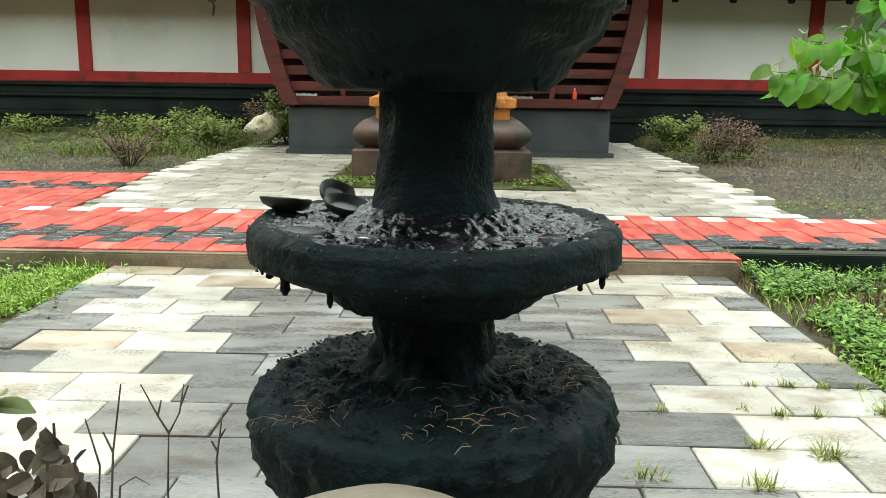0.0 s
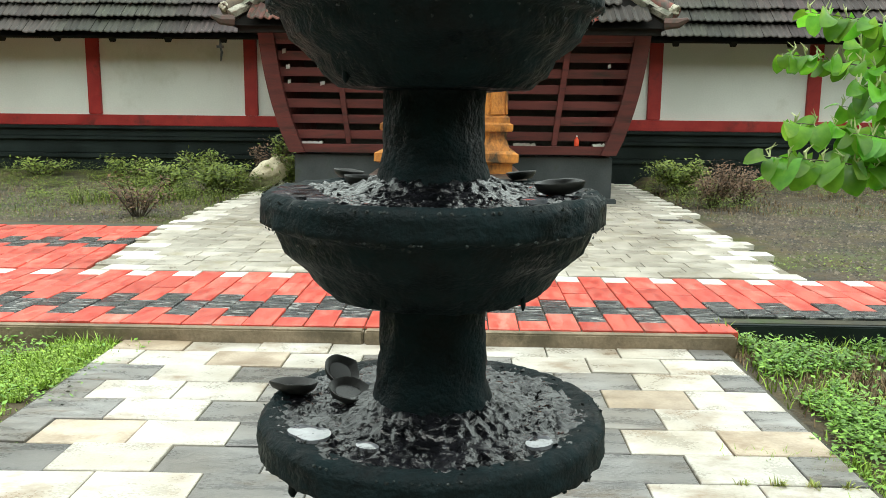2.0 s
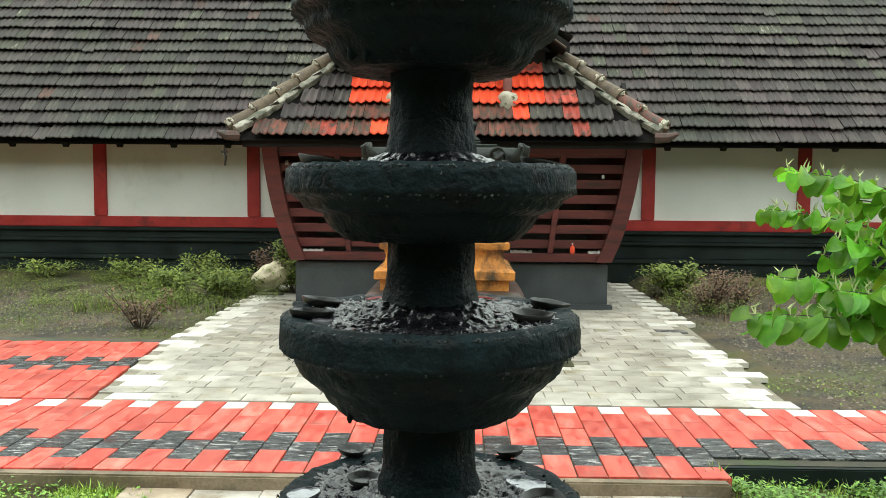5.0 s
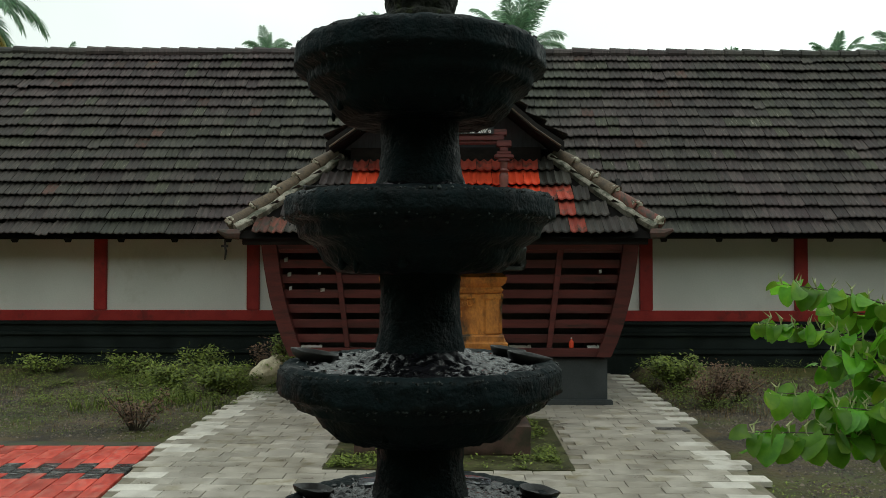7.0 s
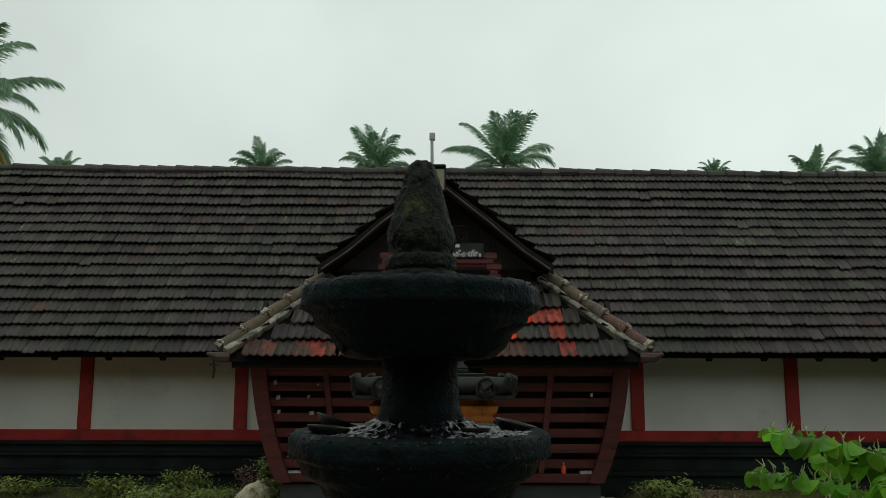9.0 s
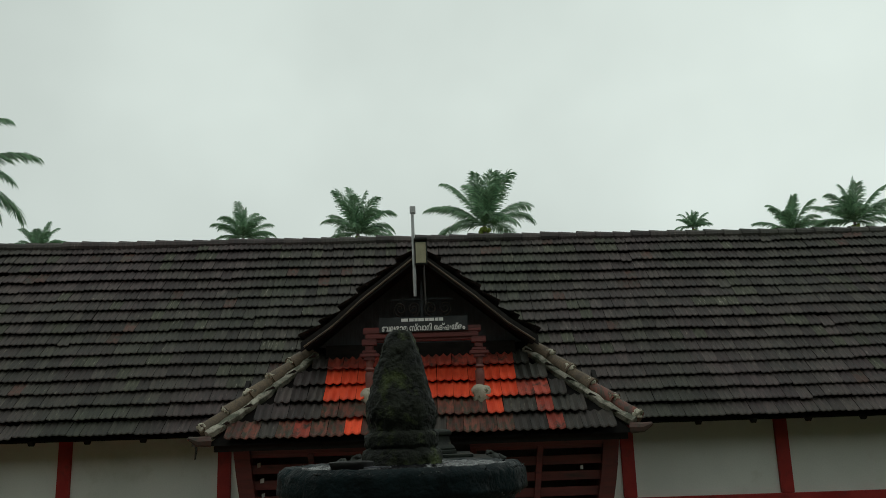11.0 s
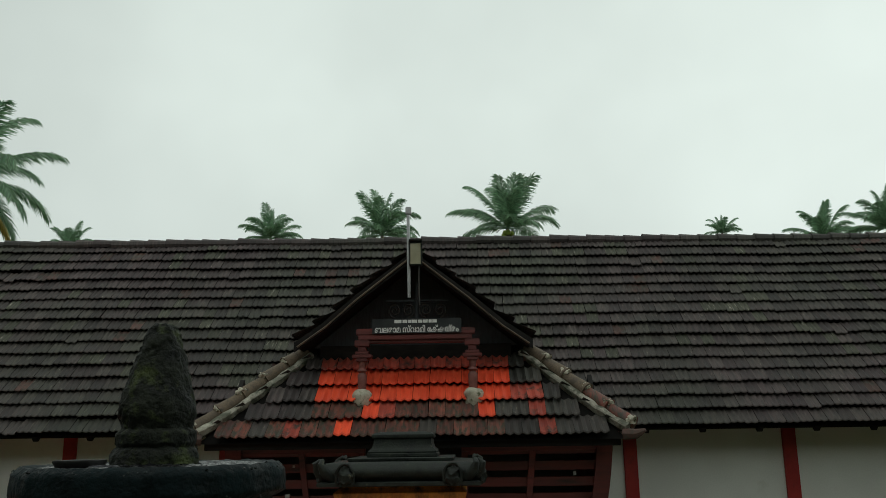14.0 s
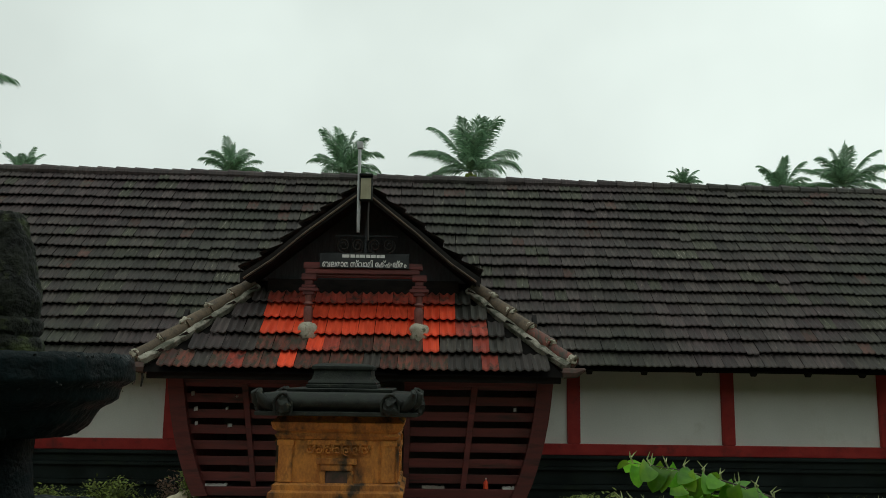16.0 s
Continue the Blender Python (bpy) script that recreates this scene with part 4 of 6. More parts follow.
# ---- stone altar in front of the porch ----
def build_altar():
    cx, cy = -0.13, 9.25
    bed = bmesh.new()
    box(bed, -1.24, 1.12, 7.80, 10.4, 0.0, 0.094, bevel=0.01)
    b = part("altar_bed", bed, M_MOSSBED)
    tagged(b, "mossy earth bed round the stone altar", "bed", kind="structure")
    al = thing("stone_altar", cx, cy, 0.09, "tall moulded stone altar with orange body and dark granite cap", "altar")

    def square(name, prof, mat, label="", bevel=0.0, lump=0.0, rows=0.05):
        bm = bmesh.new()
        rings = []
        for h, z in (refine(prof, rows) if lump else prof):
            n = 8
            ring = []
            for k in range(4 * n):
                s, u = divmod(k, n)
                u = -1 + 2 * u / n
                p = [(u, -1), (1, u), (-u, 1), (-1, -u)][s]
                q = Vector((p[0] * h, p[1] * h, z))
                if lump:
                    q += Vector((p[0], p[1], 0)) * lump * noise.noise(q * 7)
                ring.append(bm.verts.new(q))
            rings.append(ring)
        for a, c in zip(rings, rings[1:]):
            for i in range(len(a)):
                j = (i + 1) % len(a)
                bm.faces.new((a[i], a[j], c[j], c[i]))
        bm.faces.new(rings[0][::-1])
        bm.faces.new(rings[-1])
        bmesh.ops.recalc_face_normals(bm, faces=bm.faces)
        return smooth(part(name, bm, mat, al, label), 35)

    square("base_block", [(0.86, 0.0), (0.876, 0.02), (0.876, 0.29), (0.85, 0.31)], M_PINKSTONE, "worn brown granite base block", lump=0.012)
    square("round_moulding", [(0.78, 0.312)] + [(0.76 + 0.11 * math.sin(math.pi * k / 8), 0.32 + 0.27 * k / 8) for k in range(9)] + [(0.70, 0.60)], M_PINKSTONE, "bulging brown stone moulding", lump=0.01)
    square("neck", [(0.66, 0.602), (0.66, 0.70), (0.72, 0.72), (0.72, 0.80), (0.64, 0.83), (0.60, 0.95), (0.62, 1.02)], M_LATERITE, lump=0.01)
    square("ledge", [(0.655, 1.022), (0.665, 1.04), (0.665, 1.09), (0.63, 1.11), (0.63, 1.16), (0.605, 1.18)], M_LATERITE, lump=0.006)
    square("body", [(0.585, 1.182), (0.585, 1.60)], M_LATERITE, "orange laterite body with pilasters and a blind door", lump=0.006)
    square("cornice", [(0.60, 1.602), (0.625, 1.64), (0.60, 1.67), (0.645, 1.71), (0.66, 1.77), (0.62, 1.80), (0.60, 1.83)], M_LATERITE, lump=0.006)
    roll = [(0.715 + 0.075 * math.sin(math.pi * k / 10), 1.885 + 0.175 * k / 10) for k in range(11)]
    square("eave_moulding", [(0.66, 1.832), (0.785, 1.838), (0.80, 1.846), (0.80, 1.874), (0.785, 1.88)] + roll + [(0.60, 2.068)], M_GRANITE, "dark rolled granite eave", lump=0.006, rows=0.02)
    square("plate", [(0.53, 2.07), (0.535, 2.078), (0.535, 2.098), (0.52, 2.104)], M_GRANITE, lump=0.005, rows=0.02)
    square("stepped_top", [(0.36, 2.106), (0.366, 2.112), (0.366, 2.138), (0.35, 2.146), (0.355, 2.158), (0.35, 2.17), (0.315, 2.20), (0.30, 2.25), (0.298, 2.288), (0.318, 2.298), (0.322, 2.31), (0.318, 2.332), (0.29, 2.350), (0.22, 2.362)], M_GRANITE, "stepped dark granite top", lump=0.004, rows=0.02)
    # body front details on each face
    for q in range(4):
        R = Matrix.Rotation(q * math.pi / 2, 4, "Z")
        for x0, x1 in ((-0.58, -0.44), (0.44, 0.58)):
            bm = bmesh.new()
            box(bm, x0, x1, -0.612, -0.583, 1.185, 1.58, 0.008, R)
            box(bm, x0 - 0.015, x1 + 0.015, -0.622, -0.583, 1.54, 1.598, 0.006, R)
            part("pilaster", bm, M_LATERITE, al)
        bm = bmesh.new()
        box(bm, -0.20, 0.20, -0.625, -0.583, 1.36, 1.42, 0.006, R)
        box(bm, -0.16, 0.16, -0.618, -0.583, 1.30, 1.358, 0.006, R)
        box(bm, -0.17, -0.11, -0.612, -0.583, 1.03, 1.298, 0.006, R)
        box(bm, 0.11, 0.17, -0.612, -0.583, 1.03, 1.298, 0.006, R)
        part("blind_door_frame", bm, M_LATERITE, al)
        bm = bmesh.new()
        box(bm, -0.108, 0.108, -0.60, -0.583, 1.03, 1.298, 0.003, R)
        part("blind_door", bm, M_PINKSTONE, al, "dark blind door panel")
        bm = bmesh.new()
        box(bm, -0.30, 0.30, -0.606, -0.583, 1.545, 1.597, 0.006, R)
        for k in range(7):                    # hanging leaf scrolls, longest in the middle
            u = -0.27 + 0.09 * k
            drop = 0.05 + 0.035 * math.cos(u * 5)
            pts = [R @ Vector((u + (0.012 + 0.026 * w / 12) * math.cos(w * 0.6 + k), -0.612 - 0.006 * math.sin(w), 1.535 - drop * 0.5 + (0.012 + 0.032 * w / 12) * math.sin(w * 0.6 + k))) for w in range(13)]
            tube(bm, pts, [0.011 - 0.0004 * w for w in range(13)], 5)
            tube(bm, [R @ Vector(c) for c in ((u + 0.045, -0.607, 1.548), (u + 0.05, -0.618, 1.51), (u + 0.04, -0.606, 1.548 - drop))], [0.018, 0.015, 0.004], 5)
        smooth(part("carved_frieze", bm, M_LATERITE, al, "worn carved leaf frieze"), 60)
        for x in (-0.525, 0.525):             # horseshoe bosses standing on the rolled eave
            bm = bmesh.new()
            arch = [R @ Vector((x + 0.085 * math.cos(w), -0.80 - 0.015 * math.sin(w), 1.93 + 0.125 * math.sin(w))) for w in [-0.7 + 0.38 * v for v in range(13)]]
            tube(bm, arch, [0.014 + 0.007 * (v % 2) for v in range(13)], 6)
            knob = revolve(refine([(0.03, -0.10), (0.075, -0.07), (0.082, 0.0), (0.065, 0.065), (0.03, 0.10), (0.0, 0.11)], 0.012), 22, 0.034, 19, x * 9 + q)
            tmp = bpy.data.meshes.new("knob")
            bmesh.ops.transform(knob, matrix=R @ Matrix.Translation((x, -0.775, 1.945)), verts=knob.verts)
            knob.to_mesh(tmp)
            knob.free()
            bm.from_mesh(tmp)
            bpy.data.meshes.remove(tmp)
            smooth(part("eave_boss", bm, M_GRANITE, al, "worn carved horseshoe boss on the eave"), 60)
        bm = bmesh.new()
        for w in (-1, 1):
            tube(bm, [R @ Vector(c) for c in ((0.60 + 0.02 * w, -0.60 + 0.02 * w, 1.90), (0.70 + 0.03 * w, -0.70 + 0.03 * w, 1.93), (0.765 + 0.035 * w, -0.765 + 0.035 * w, 1.99), (0.79 + 0.03 * w, -0.79 + 0.03 * w, 2.06), (0.765 + 0.015 * w, -0.765 + 0.015 * w, 2.085), (0.74, -0.74, 2.06))], [0.07, 0.062, 0.05, 0.032, 0.024, 0.012], 8)
        smooth(part("corner_scroll", bm, M_GRANITE, al, "upturned scroll at the eave corner"), 60)


build_altar()


# ---- tiered stone lamp ----
LX, LY = 0.0, 1.70
# rim height, rim radius, band height, lower radius and height, shaft radius below
TIERS = [
    (0.800, 0.306, 0.055, 0.192, 0.700, 0.097),
    (1.180, 0.291, 0.050, 0.205, 1.039, 0.092),
    (1.525, 0.275, 0.058, 0.188, 1.379, 0.084),
    (1.788, 0.261, 0.050, 0.186, 1.690, 0.078),
    (2.090, 0.252, 0.045, 0.180, 1.983, 0.073),
    (2.364, 0.235, 0.048, 0.168, 2.257, 0.072),
]


# spilt oil by bowl: angle, share of the rim radius, size
PUDDLES = [
    [(215, 0.78, 0.026), (243, 0.70, 0.013), (318, 0.80, 0.016), (150, 0.55, 0.018)],
    [(205, 0.80, 0.040), (180, 0.82, 0.026), (228, 0.82, 0.018), (318, 0.76, 0.016), (20, 0.7, 0.03)],
    [(120, 0.7, 0.03), (60, 0.75, 0.026), (215, 0.8, 0.014)],
    [(110, 0.7, 0.02)],
    [],
    [(250, 0.55, 0.02)],
]


def cake(bm, amount, freq, seed):
    """Roughen a form into crumbled, caked lumps with sharp creases."""
    bm.normal_update()
    for v in bm.verts:
        p = v.co * freq + Vector((seed * 1.7, seed, seed * 0.3))
        h = 0.62 - abs(noise.noise(p)) * 1.9 + 0.45 * noise.noise(p * 2.3)
        keep = 0.35 + 0.9 * max(0.0, min(1.0, 0.5 + 1.6 * noise.noise(v.co * 11 + Vector((seed, 3, 1)))))
        v.co += v.normal * (h * amount * keep)


def build_lamp():
    lamp = thing("tiered_stone_lamp", LX, LY, 0.0, "tall tiered stone oil lamp, black with soot, standing on pale pavers", "stone lamp")
    # foot and lowest disc
    bm = revolve(refine([(0.30, 0.0), (0.30, 0.10), (0.268, 0.12), (0.262, 0.33), (0.275, 0.38), (0.300, 0.43), (0.308, 0.48), (0.297, 0.515), (0.26, 0.535), (0.12, 0.548), (0.10, 0.56), (0.10, 0.60), (0.10, 0.69)], 0.010), 200, 0.013, 13, 3)
    cake(bm, 0.009, 34, 40)
    smooth(part("foot_disc", bm, M_SOOT, lamp, "thick sooty foot disc"), 70)
    for k, (zr, R, band, rl, zl, rs) in enumerate(TIERS):
        zn = TIERS[k + 1][4] if k + 1 < len(TIERS) else 2.40
        rn = TIERS[k + 1][5] if k + 1 < len(TIERS) else 0.06
        low = [(rs, zl - 0.035), (rl - 0.03, zl - 0.032), (rl - 0.006, zl - 0.012), (rl + 0.008, zl + 0.012)]
        mid_z = zr - band
        R -= 0.006
        prof = low + [((rl + R) / 2 + 0.006, (zl + mid_z) / 2), (R - 0.020, mid_z - 0.010), (R + 0.001, mid_z + 0.002), (R, zr - 0.012), (R - 0.012, zr), (R - 0.045, zr - 0.004), (R - 0.075, zr - 0.014), (0.12, zr - 0.010), (rn * 1.25, zr - 0.004), (rn * 1.05, zr + 0.01)]
        bm = revolve(refine(prof, 0.0065), 280, 0.0036 if k < 5 else 0.0032, 22, k * 3.3 + 1)
        cake(bm, 0.0019, 50, k)
        smooth(part("bowl", bm, M_SOOT, lamp, "soot-caked round stone bowl with thick rim"), 75)
        if k + 1 < len(TIERS):
            bm = revolve(refine([(rn * 1.35, zr - 0.012), (rn * 1.16, zr + 0.012), (rn * 1.04, zr + 0.05), (rn, zr + 0.10), (rn, zn - 0.033)], 0.012), 96, 0.0045, 26, k)
            smooth(part("shaft", bm, M_SOOT, lamp, "sooty round stone shaft"), 70)
        bm = revolve(refine([(R - 0.022, zr - 0.016), (R - 0.03, zr - 0.006), (0.16, zr - 0.003), (rn * 1.6, zr + (0.004 if k < 5 else -0.002)), (rn * 1.15, zr + (0.02 if k < 5 else -0.002))], 0.0045), 260, 0.006, 42, k * 7.7)
        cake(bm, 0.0056 if k < 3 else 0.004, 54, k + 20)
        smooth(part("ash_bed", bm, M_CRUST, lamp, "wet lumpy bed of ash and oil"), 80)
        for a, share, size in PUDDLES[k]:
            bm = revolve(refine([(size, -0.006), (size, 0.0), (size * 0.5, 0.0006), (0.0, 0.0006)], size / 4), 40)
            for v in bm.verts:
                w = 1 + 0.55 * noise.noise(Vector((v.co.x * 30, v.co.y * 30, a))) if v.co.length > size * 0.3 else 1
                v.co.x, v.co.y = v.co.x * w * 1.5, v.co.y * w
            bmesh.ops.transform(bm, matrix=Matrix.Translation((R * share * math.cos(radians(a)), R * share * math.sin(radians(a)), zr + 0.0015)) @ Matrix.Rotation(radians(a + 90), 4, "Z"), verts=bm.verts)
            part("oil_puddle", bm, M_PUDDLE, lamp, "film of water and oil, its sky shine painted pale")
        # crusted ash lying in the bowl
        rng = random.Random(50 + k)
        vs, fs = [], []
        for i in range((650, 650, 650, 450, 120, 60)[k]):
            a = rng.uniform(0, 2 * math.pi)
            r = math.sqrt(rng.uniform((rn * 1.3) ** 2, (R - 0.015) ** 2))
            if i % 4 == 0:
                r = rn * 1.1 + abs(rng.gauss(0, 0.05))
            s = rng.uniform(0.0015, 0.0062)
            c = Vector((r * math.cos(a), r * math.sin(a), zr - 0.006 + rng.uniform(-0.003, 0.004) + (max(0, 0.05 - (r - rn)) * 0.5 if k < 5 else 0)))
            q = Euler((rng.uniform(-1.3, 1.3), rng.uniform(-1.3, 1.3), rng.uniform(0, 6.3))).to_matrix()
            o = len(vs)
            for p in ((-1, -0.6, 0), (1, -0.7, 0), (1.1, 0.6, 0), (-0.8, 0.7, 0), (0, 0, rng.uniform(0.5, 1.1))):
                vs.append(tuple(c + q @ (Vector(p) * s)))
            fs += [(o, o + 1, o + 4), (o + 1, o + 2, o + 4), (o + 2, o + 3, o + 4), (o + 3, o, o + 4)]
        ob = new("ash_crust", mesh_from("ash_crust", vs, fs, M_CRUST))
        ob.parent = lamp
        tagged(ob, "loose flaky crust of soot and ash", kind="stuff")
        vs, fs = [], []
        for i in range((300, 500, 900, 900, 700, 250)[k]):
            a = rng.uniform(0, 2 * math.pi)
            h = rng.random() ** 3
            s = rng.uniform(0.001, 0.0030) * (1.0 if i % 9 else 1.5)
            if i % 4:
                c = Vector(((R - 0.003) * math.cos(a), (R - 0.003) * math.sin(a), zr - 0.006 - band * h))
            else:
                rr = R + (rl - R) * h ** 1.3
                c = Vector((rr * math.cos(a), rr * math.sin(a), mid_z + (zl - mid_z) * h ** 1.3))
            q = Euler((rng.uniform(-0.8, 0.8), rng.uniform(-0.8, 0.8), a)).to_matrix()
            o = len(vs)
            for p in ((0, -1, -0.8), (0, 1, -0.7), (0, 0.9, 0.9), (0, -0.8, 0.7), (rng.uniform(0.5, 1.2), 0, 0)):
                vs.append(tuple(c + q @ (Vector(p) * s)))
            fs += [(o, o + 1, o + 4), (o + 1, o + 2, o + 4), (o + 2, o + 3, o + 4), (o + 3, o, o + 4)]
        ob = new("soot_crust", mesh_from("soot_crust", vs, fs, M_RIMCRUST))
        ob.parent = lamp
        tagged(ob, "rough crust of soot on the rim", kind="stuff")
        # drips under the lip
        for i in range((22, 7, 6, 6, 8, 14)[k]):
            a = rng.uniform(0, 2 * math.pi)
            if k == 0 and i < 8:
                a = rng.choice((rng.uniform(2.7, 3.7), rng.uniform(-0.5, 0.3)))
            at_rim = k in (0,) or rng.random() < 0.25
            rr, zz = (R * 0.93, mid_z - 0.012) if at_rim and k == 0 else (rl - 0.008, zl - 0.012)
            ln = rng.uniform(0.004, 0.022)
            p = Vector((rr * math.cos(a), rr * math.sin(a), zz + 0.012))
            bm = bmesh.new()
            rad = rng.uniform(0.0032, 0.0085)
            tube(bm, [p, p + Vector((0, 0, -0.012)), p + Vector((0, 0, -0.012 - ln * 0.6)), p + Vector((0, 0, -0.012 - ln))], [rad * 1.2, rad * 0.8, rad, rad * 0.4], 7)
            smooth(part("soot_drip", bm, M_SOOT, lamp), 80)
    # bud finial
    fin = [(0.076, 2.352), (0.078, 2.385), (0.074, 2.395), (0.067, 2.40), (0.072, 2.406), (0.072, 2.425), (0.066, 2.432), (0.068, 2.44), (0.0725, 2.456), (0.072, 2.472), (0.066, 2.495), (0.0585, 2.52), (0.050, 2.55), (0.041, 2.582), (0.033, 2.605), (0.027, 2.619), (0.018, 2.627), (0.005, 2.629)]
    fin = [(r * (0.92 if z > 2.43 else 0.96), z - 0.007 - 0.008 * max(0.0, (z - 2.43) / 0.2)) for r, z in fin]
    bm = revolve(refine(fin, 0.0045), 150, 0.004, 34, 9)
    cake(bm, 0.0026, 60, 60)
    smooth(part("bud_finial", bm, M_MOSSSTONE, lamp, "mossy stone bud finial"), 70)
    # crust and straw on the foot disc
    rng = random.Random(77)
    vs, fs = [], []
    for i in range(1500):
        a, r = rng.uniform(0, 2 * math.pi), math.sqrt(rng.uniform(0.11 ** 2, 0.285 ** 2))
        c = Vector((r * math.cos(a), r * math.sin(a), 0.548 - max(0, r - 0.22) * 0.28))
        s = rng.uniform(0.001, 0.0042)
        q = Euler((rng.uniform(-0.6, 0.6), rng.uniform(-0.6, 0.6), rng.uniform(0, 6.3))).to_matrix()
        o = len(vs)
        for p in ((-1, -0.6, 0), (1, -0.7, 0), (1.1, 0.6, 0), (-0.8, 0.7, 0), (0, 0, rng.uniform(0.4, 0.9))):
            vs.append(tuple(c + q @ (Vector(p) * s)))
        fs += [(o, o + 1, o + 4), (o + 1, o + 2, o + 4), (o + 2, o + 3, o + 4), (o + 3, o, o + 4)]
    ob = new("ash_crust", mesh_from("ash_crust", vs, fs, M_SOOT))
    ob.parent = lamp
    tagged(ob, "loose sooty crumbs on the foot disc", kind="stuff")
    bm = bmesh.new()
    for cx, cy, n in ((-0.17, -0.20, 30), (0.21, -0.06, 44), (0.02, -0.24, 22), (0.1, -0.22, 14), (-0.02, -0.14, 10), (0.16, 0.02, 16)):
        for i in range(n):
            x, y = cx + rng.gauss(0, 0.035), cy + rng.gauss(0, 0.025)
            a, ln = rng.uniform(0, 6.3), rng.choice((0.012, 0.018, 0.026, 0.045)) * rng.uniform(0.7, 1.2)
            r = math.hypot(x, y)
            z = 0.562 - max(0, r - 0.22) * 0.28
            tube(bm, [(x, y, z), (x + ln * 0.5 * math.cos(a), y + ln * 0.5 * math.sin(a), z + rng.uniform(0, 0.004)), (x + ln * math.cos(a + 0.25), y + ln * math.sin(a + 0.25), z - 0.002)], [0.0006] * 3, 3)
    ob = part("straw", bm, M_STRAW, lamp, "bits of dry straw on the sooty foot")
    ob["kind"] = "stuff"


build_lamp()


# ---- small clay lamps standing in the bowls ----
def clay_lamp(size):
    e = thing("clay_lamp", 0, 0, 0, "small sooty clay lamp dish on the stone bowl", "clay lamp", "clay lamps in the bowls")
    prof = [(0.5, 0.0), (0.62, 0.02), (0.88, 0.22), (1.0, 0.46), (0.98, 0.52), (0.90, 0.50), (0.72, 0.28), (0.45, 0.16), (0.02, 0.13)]
    bm = revolve([(r * size, z * size) for r, z in prof], 30, size * 0.035, 30, size * 40)
    for v in bm.verts:                       # pinched spout
        a = math.atan2(v.co.y, v.co.x)
        if abs(a) < 0.5 and v.co.length > size * 0.8:
            v.co.x *= 1 + 0.22 * (1 - abs(a) / 0.5)
    dish = smooth(part("dish", bm, M_CLAY, e), 60)
    bm = revolve([(0.02 * size, 0.25 * size), (0.64 * size, 0.25 * size), (0.64 * size, 0.262 * size), (0.02 * size, 0.262 * size)], 20)
    part("oil", bm, M_OIL, dish, "dark oil with a wet shine")
    return e


CUPS = [  # tier, angle seen from above, share of the rim radius, size, tilt x, tilt y, turn
    (0, 169, 0.84, 0.040, 6, -6, 200), (0, 145, 0.74, 0.036, 40, -8, 60), (0, 172, 0.50, 0.038, 14, 10, 10),
    (1, 128, 0.98, 0.030, 6, 0, 90), (1, 55, 0.98, 0.030, -4, 5, 120), (1, 160, 0.46, 0.034, 3, 4, 30), (1, 348, 0.72, 0.039, 4, -4, 330),
    (2, 160, 0.86, 0.036, 3, -8, 180), (2, 20, 0.90, 0.036, 0, 8, 0), (2, 198, 0.82, 0.036, 3, -4, 200), (2, 340, 0.74, 0.036, 3, 2, 20), (2, 95, 0.8, 0.03, 0, 0, 0),
    (3, 172, 0.82, 0.042, 2, -10, 180), (3, 40, 0.88, 0.036, 5, 8, 30), (3, 5, 0.80, 0.039, 0, 10, 0),
    (4, 158, 0.78, 0.043, 12, -16, 160), (4, 18, 0.80, 0.039, 4, 12, 10), (4, 330, 0.5, 0.034, 0, 2, 60), (4, 200, 0.74, 0.036, 0, -6, 200),
    (5, 232, 0.62, 0.039, 0, 0, 220),
]
masters = {}
for k, ang, share, size, tx, ty, rz in CUPS:
    zr, R = TIERS[k][0], TIERS[k][1]
    share -= 0.0 if k < 2 else 0.05
    m = pose(LX + R * share * math.cos(radians(ang)), LY + R * share * math.sin(radians(ang)), zr - (0.002 if k < 2 else 0.010) + size * (0.45 if k < 2 else 0.2) * math.sin(radians(abs(tx) + abs(ty)) * 0.8), tx, ty, rz)
    if size in masters:
        copy_thing(masters[size], m)
    else:
        masters[size] = clay_lamp(size)
        masters[size].matrix_basis = m


# ---- stone in front of the lamp ----
def build_front_stone():
    bm = revolve(refine([(0.21, -0.03), (0.22, 0.2), (0.21, 0.40), (0.19, 0.50), (0.14, 0.565), (0.07, 0.595), (0.0, 0.60)], 0.04), 40, 0.006, 6, 2)
    bmesh.ops.transform(bm, matrix=Matrix.Translation((-0.04, 1.10, 0)), verts=bm.verts)
    ob = smooth(part("rounded_stone", bm, M_STONEDOME), 70)
    tagged(ob, "smooth pale brown rounded stone standing before the lamp", "stone")


build_front_stone()


# ---- plants ----
def leaf_card(bm, p, d, up, size, fold=0.25, wide=0.8, segs=4, lobed=False):
    """One leaf blade with a folded midrib: p base, d direction, up normal."""
    d = d.normalized()
    s = d.cross(up).normalized()
    up = s.cross(d)
    rows_ = []
    for k in range(segs + 1):
        u = k / segs
        w = wide * 0.5 * size * math.sqrt(max(0.0, 1 - (1.9 * u - 0.85) ** 2 / 1.12)) if k < segs else 0.03 * size
        if lobed and k < segs:
            w = wide * 0.5 * size * 1.38 * (1 - u) ** 0.52 * (u + 0.16) ** 0.33
        c = p + d * (size * u) - up * (size * 0.28 * u * u)
        if lobed and k == 0:
            rows_.append((c - s * w * 1.15 - d * size * 0.10, c, c + s * w * 1.15 - d * size * 0.10))
        else:
            rows_.append((c - s * w + up * w * fold, c, c + s * w + up * w * fold))
    vs = [[bm.verts.new(q) for q in r] for r in rows_]
    for a, b in zip(vs, vs[1:]):
        bm.faces.new((a[0], a[1], b[1], b[0]))
        bm.faces.new((a[1], a[2], b[2], b[1]))


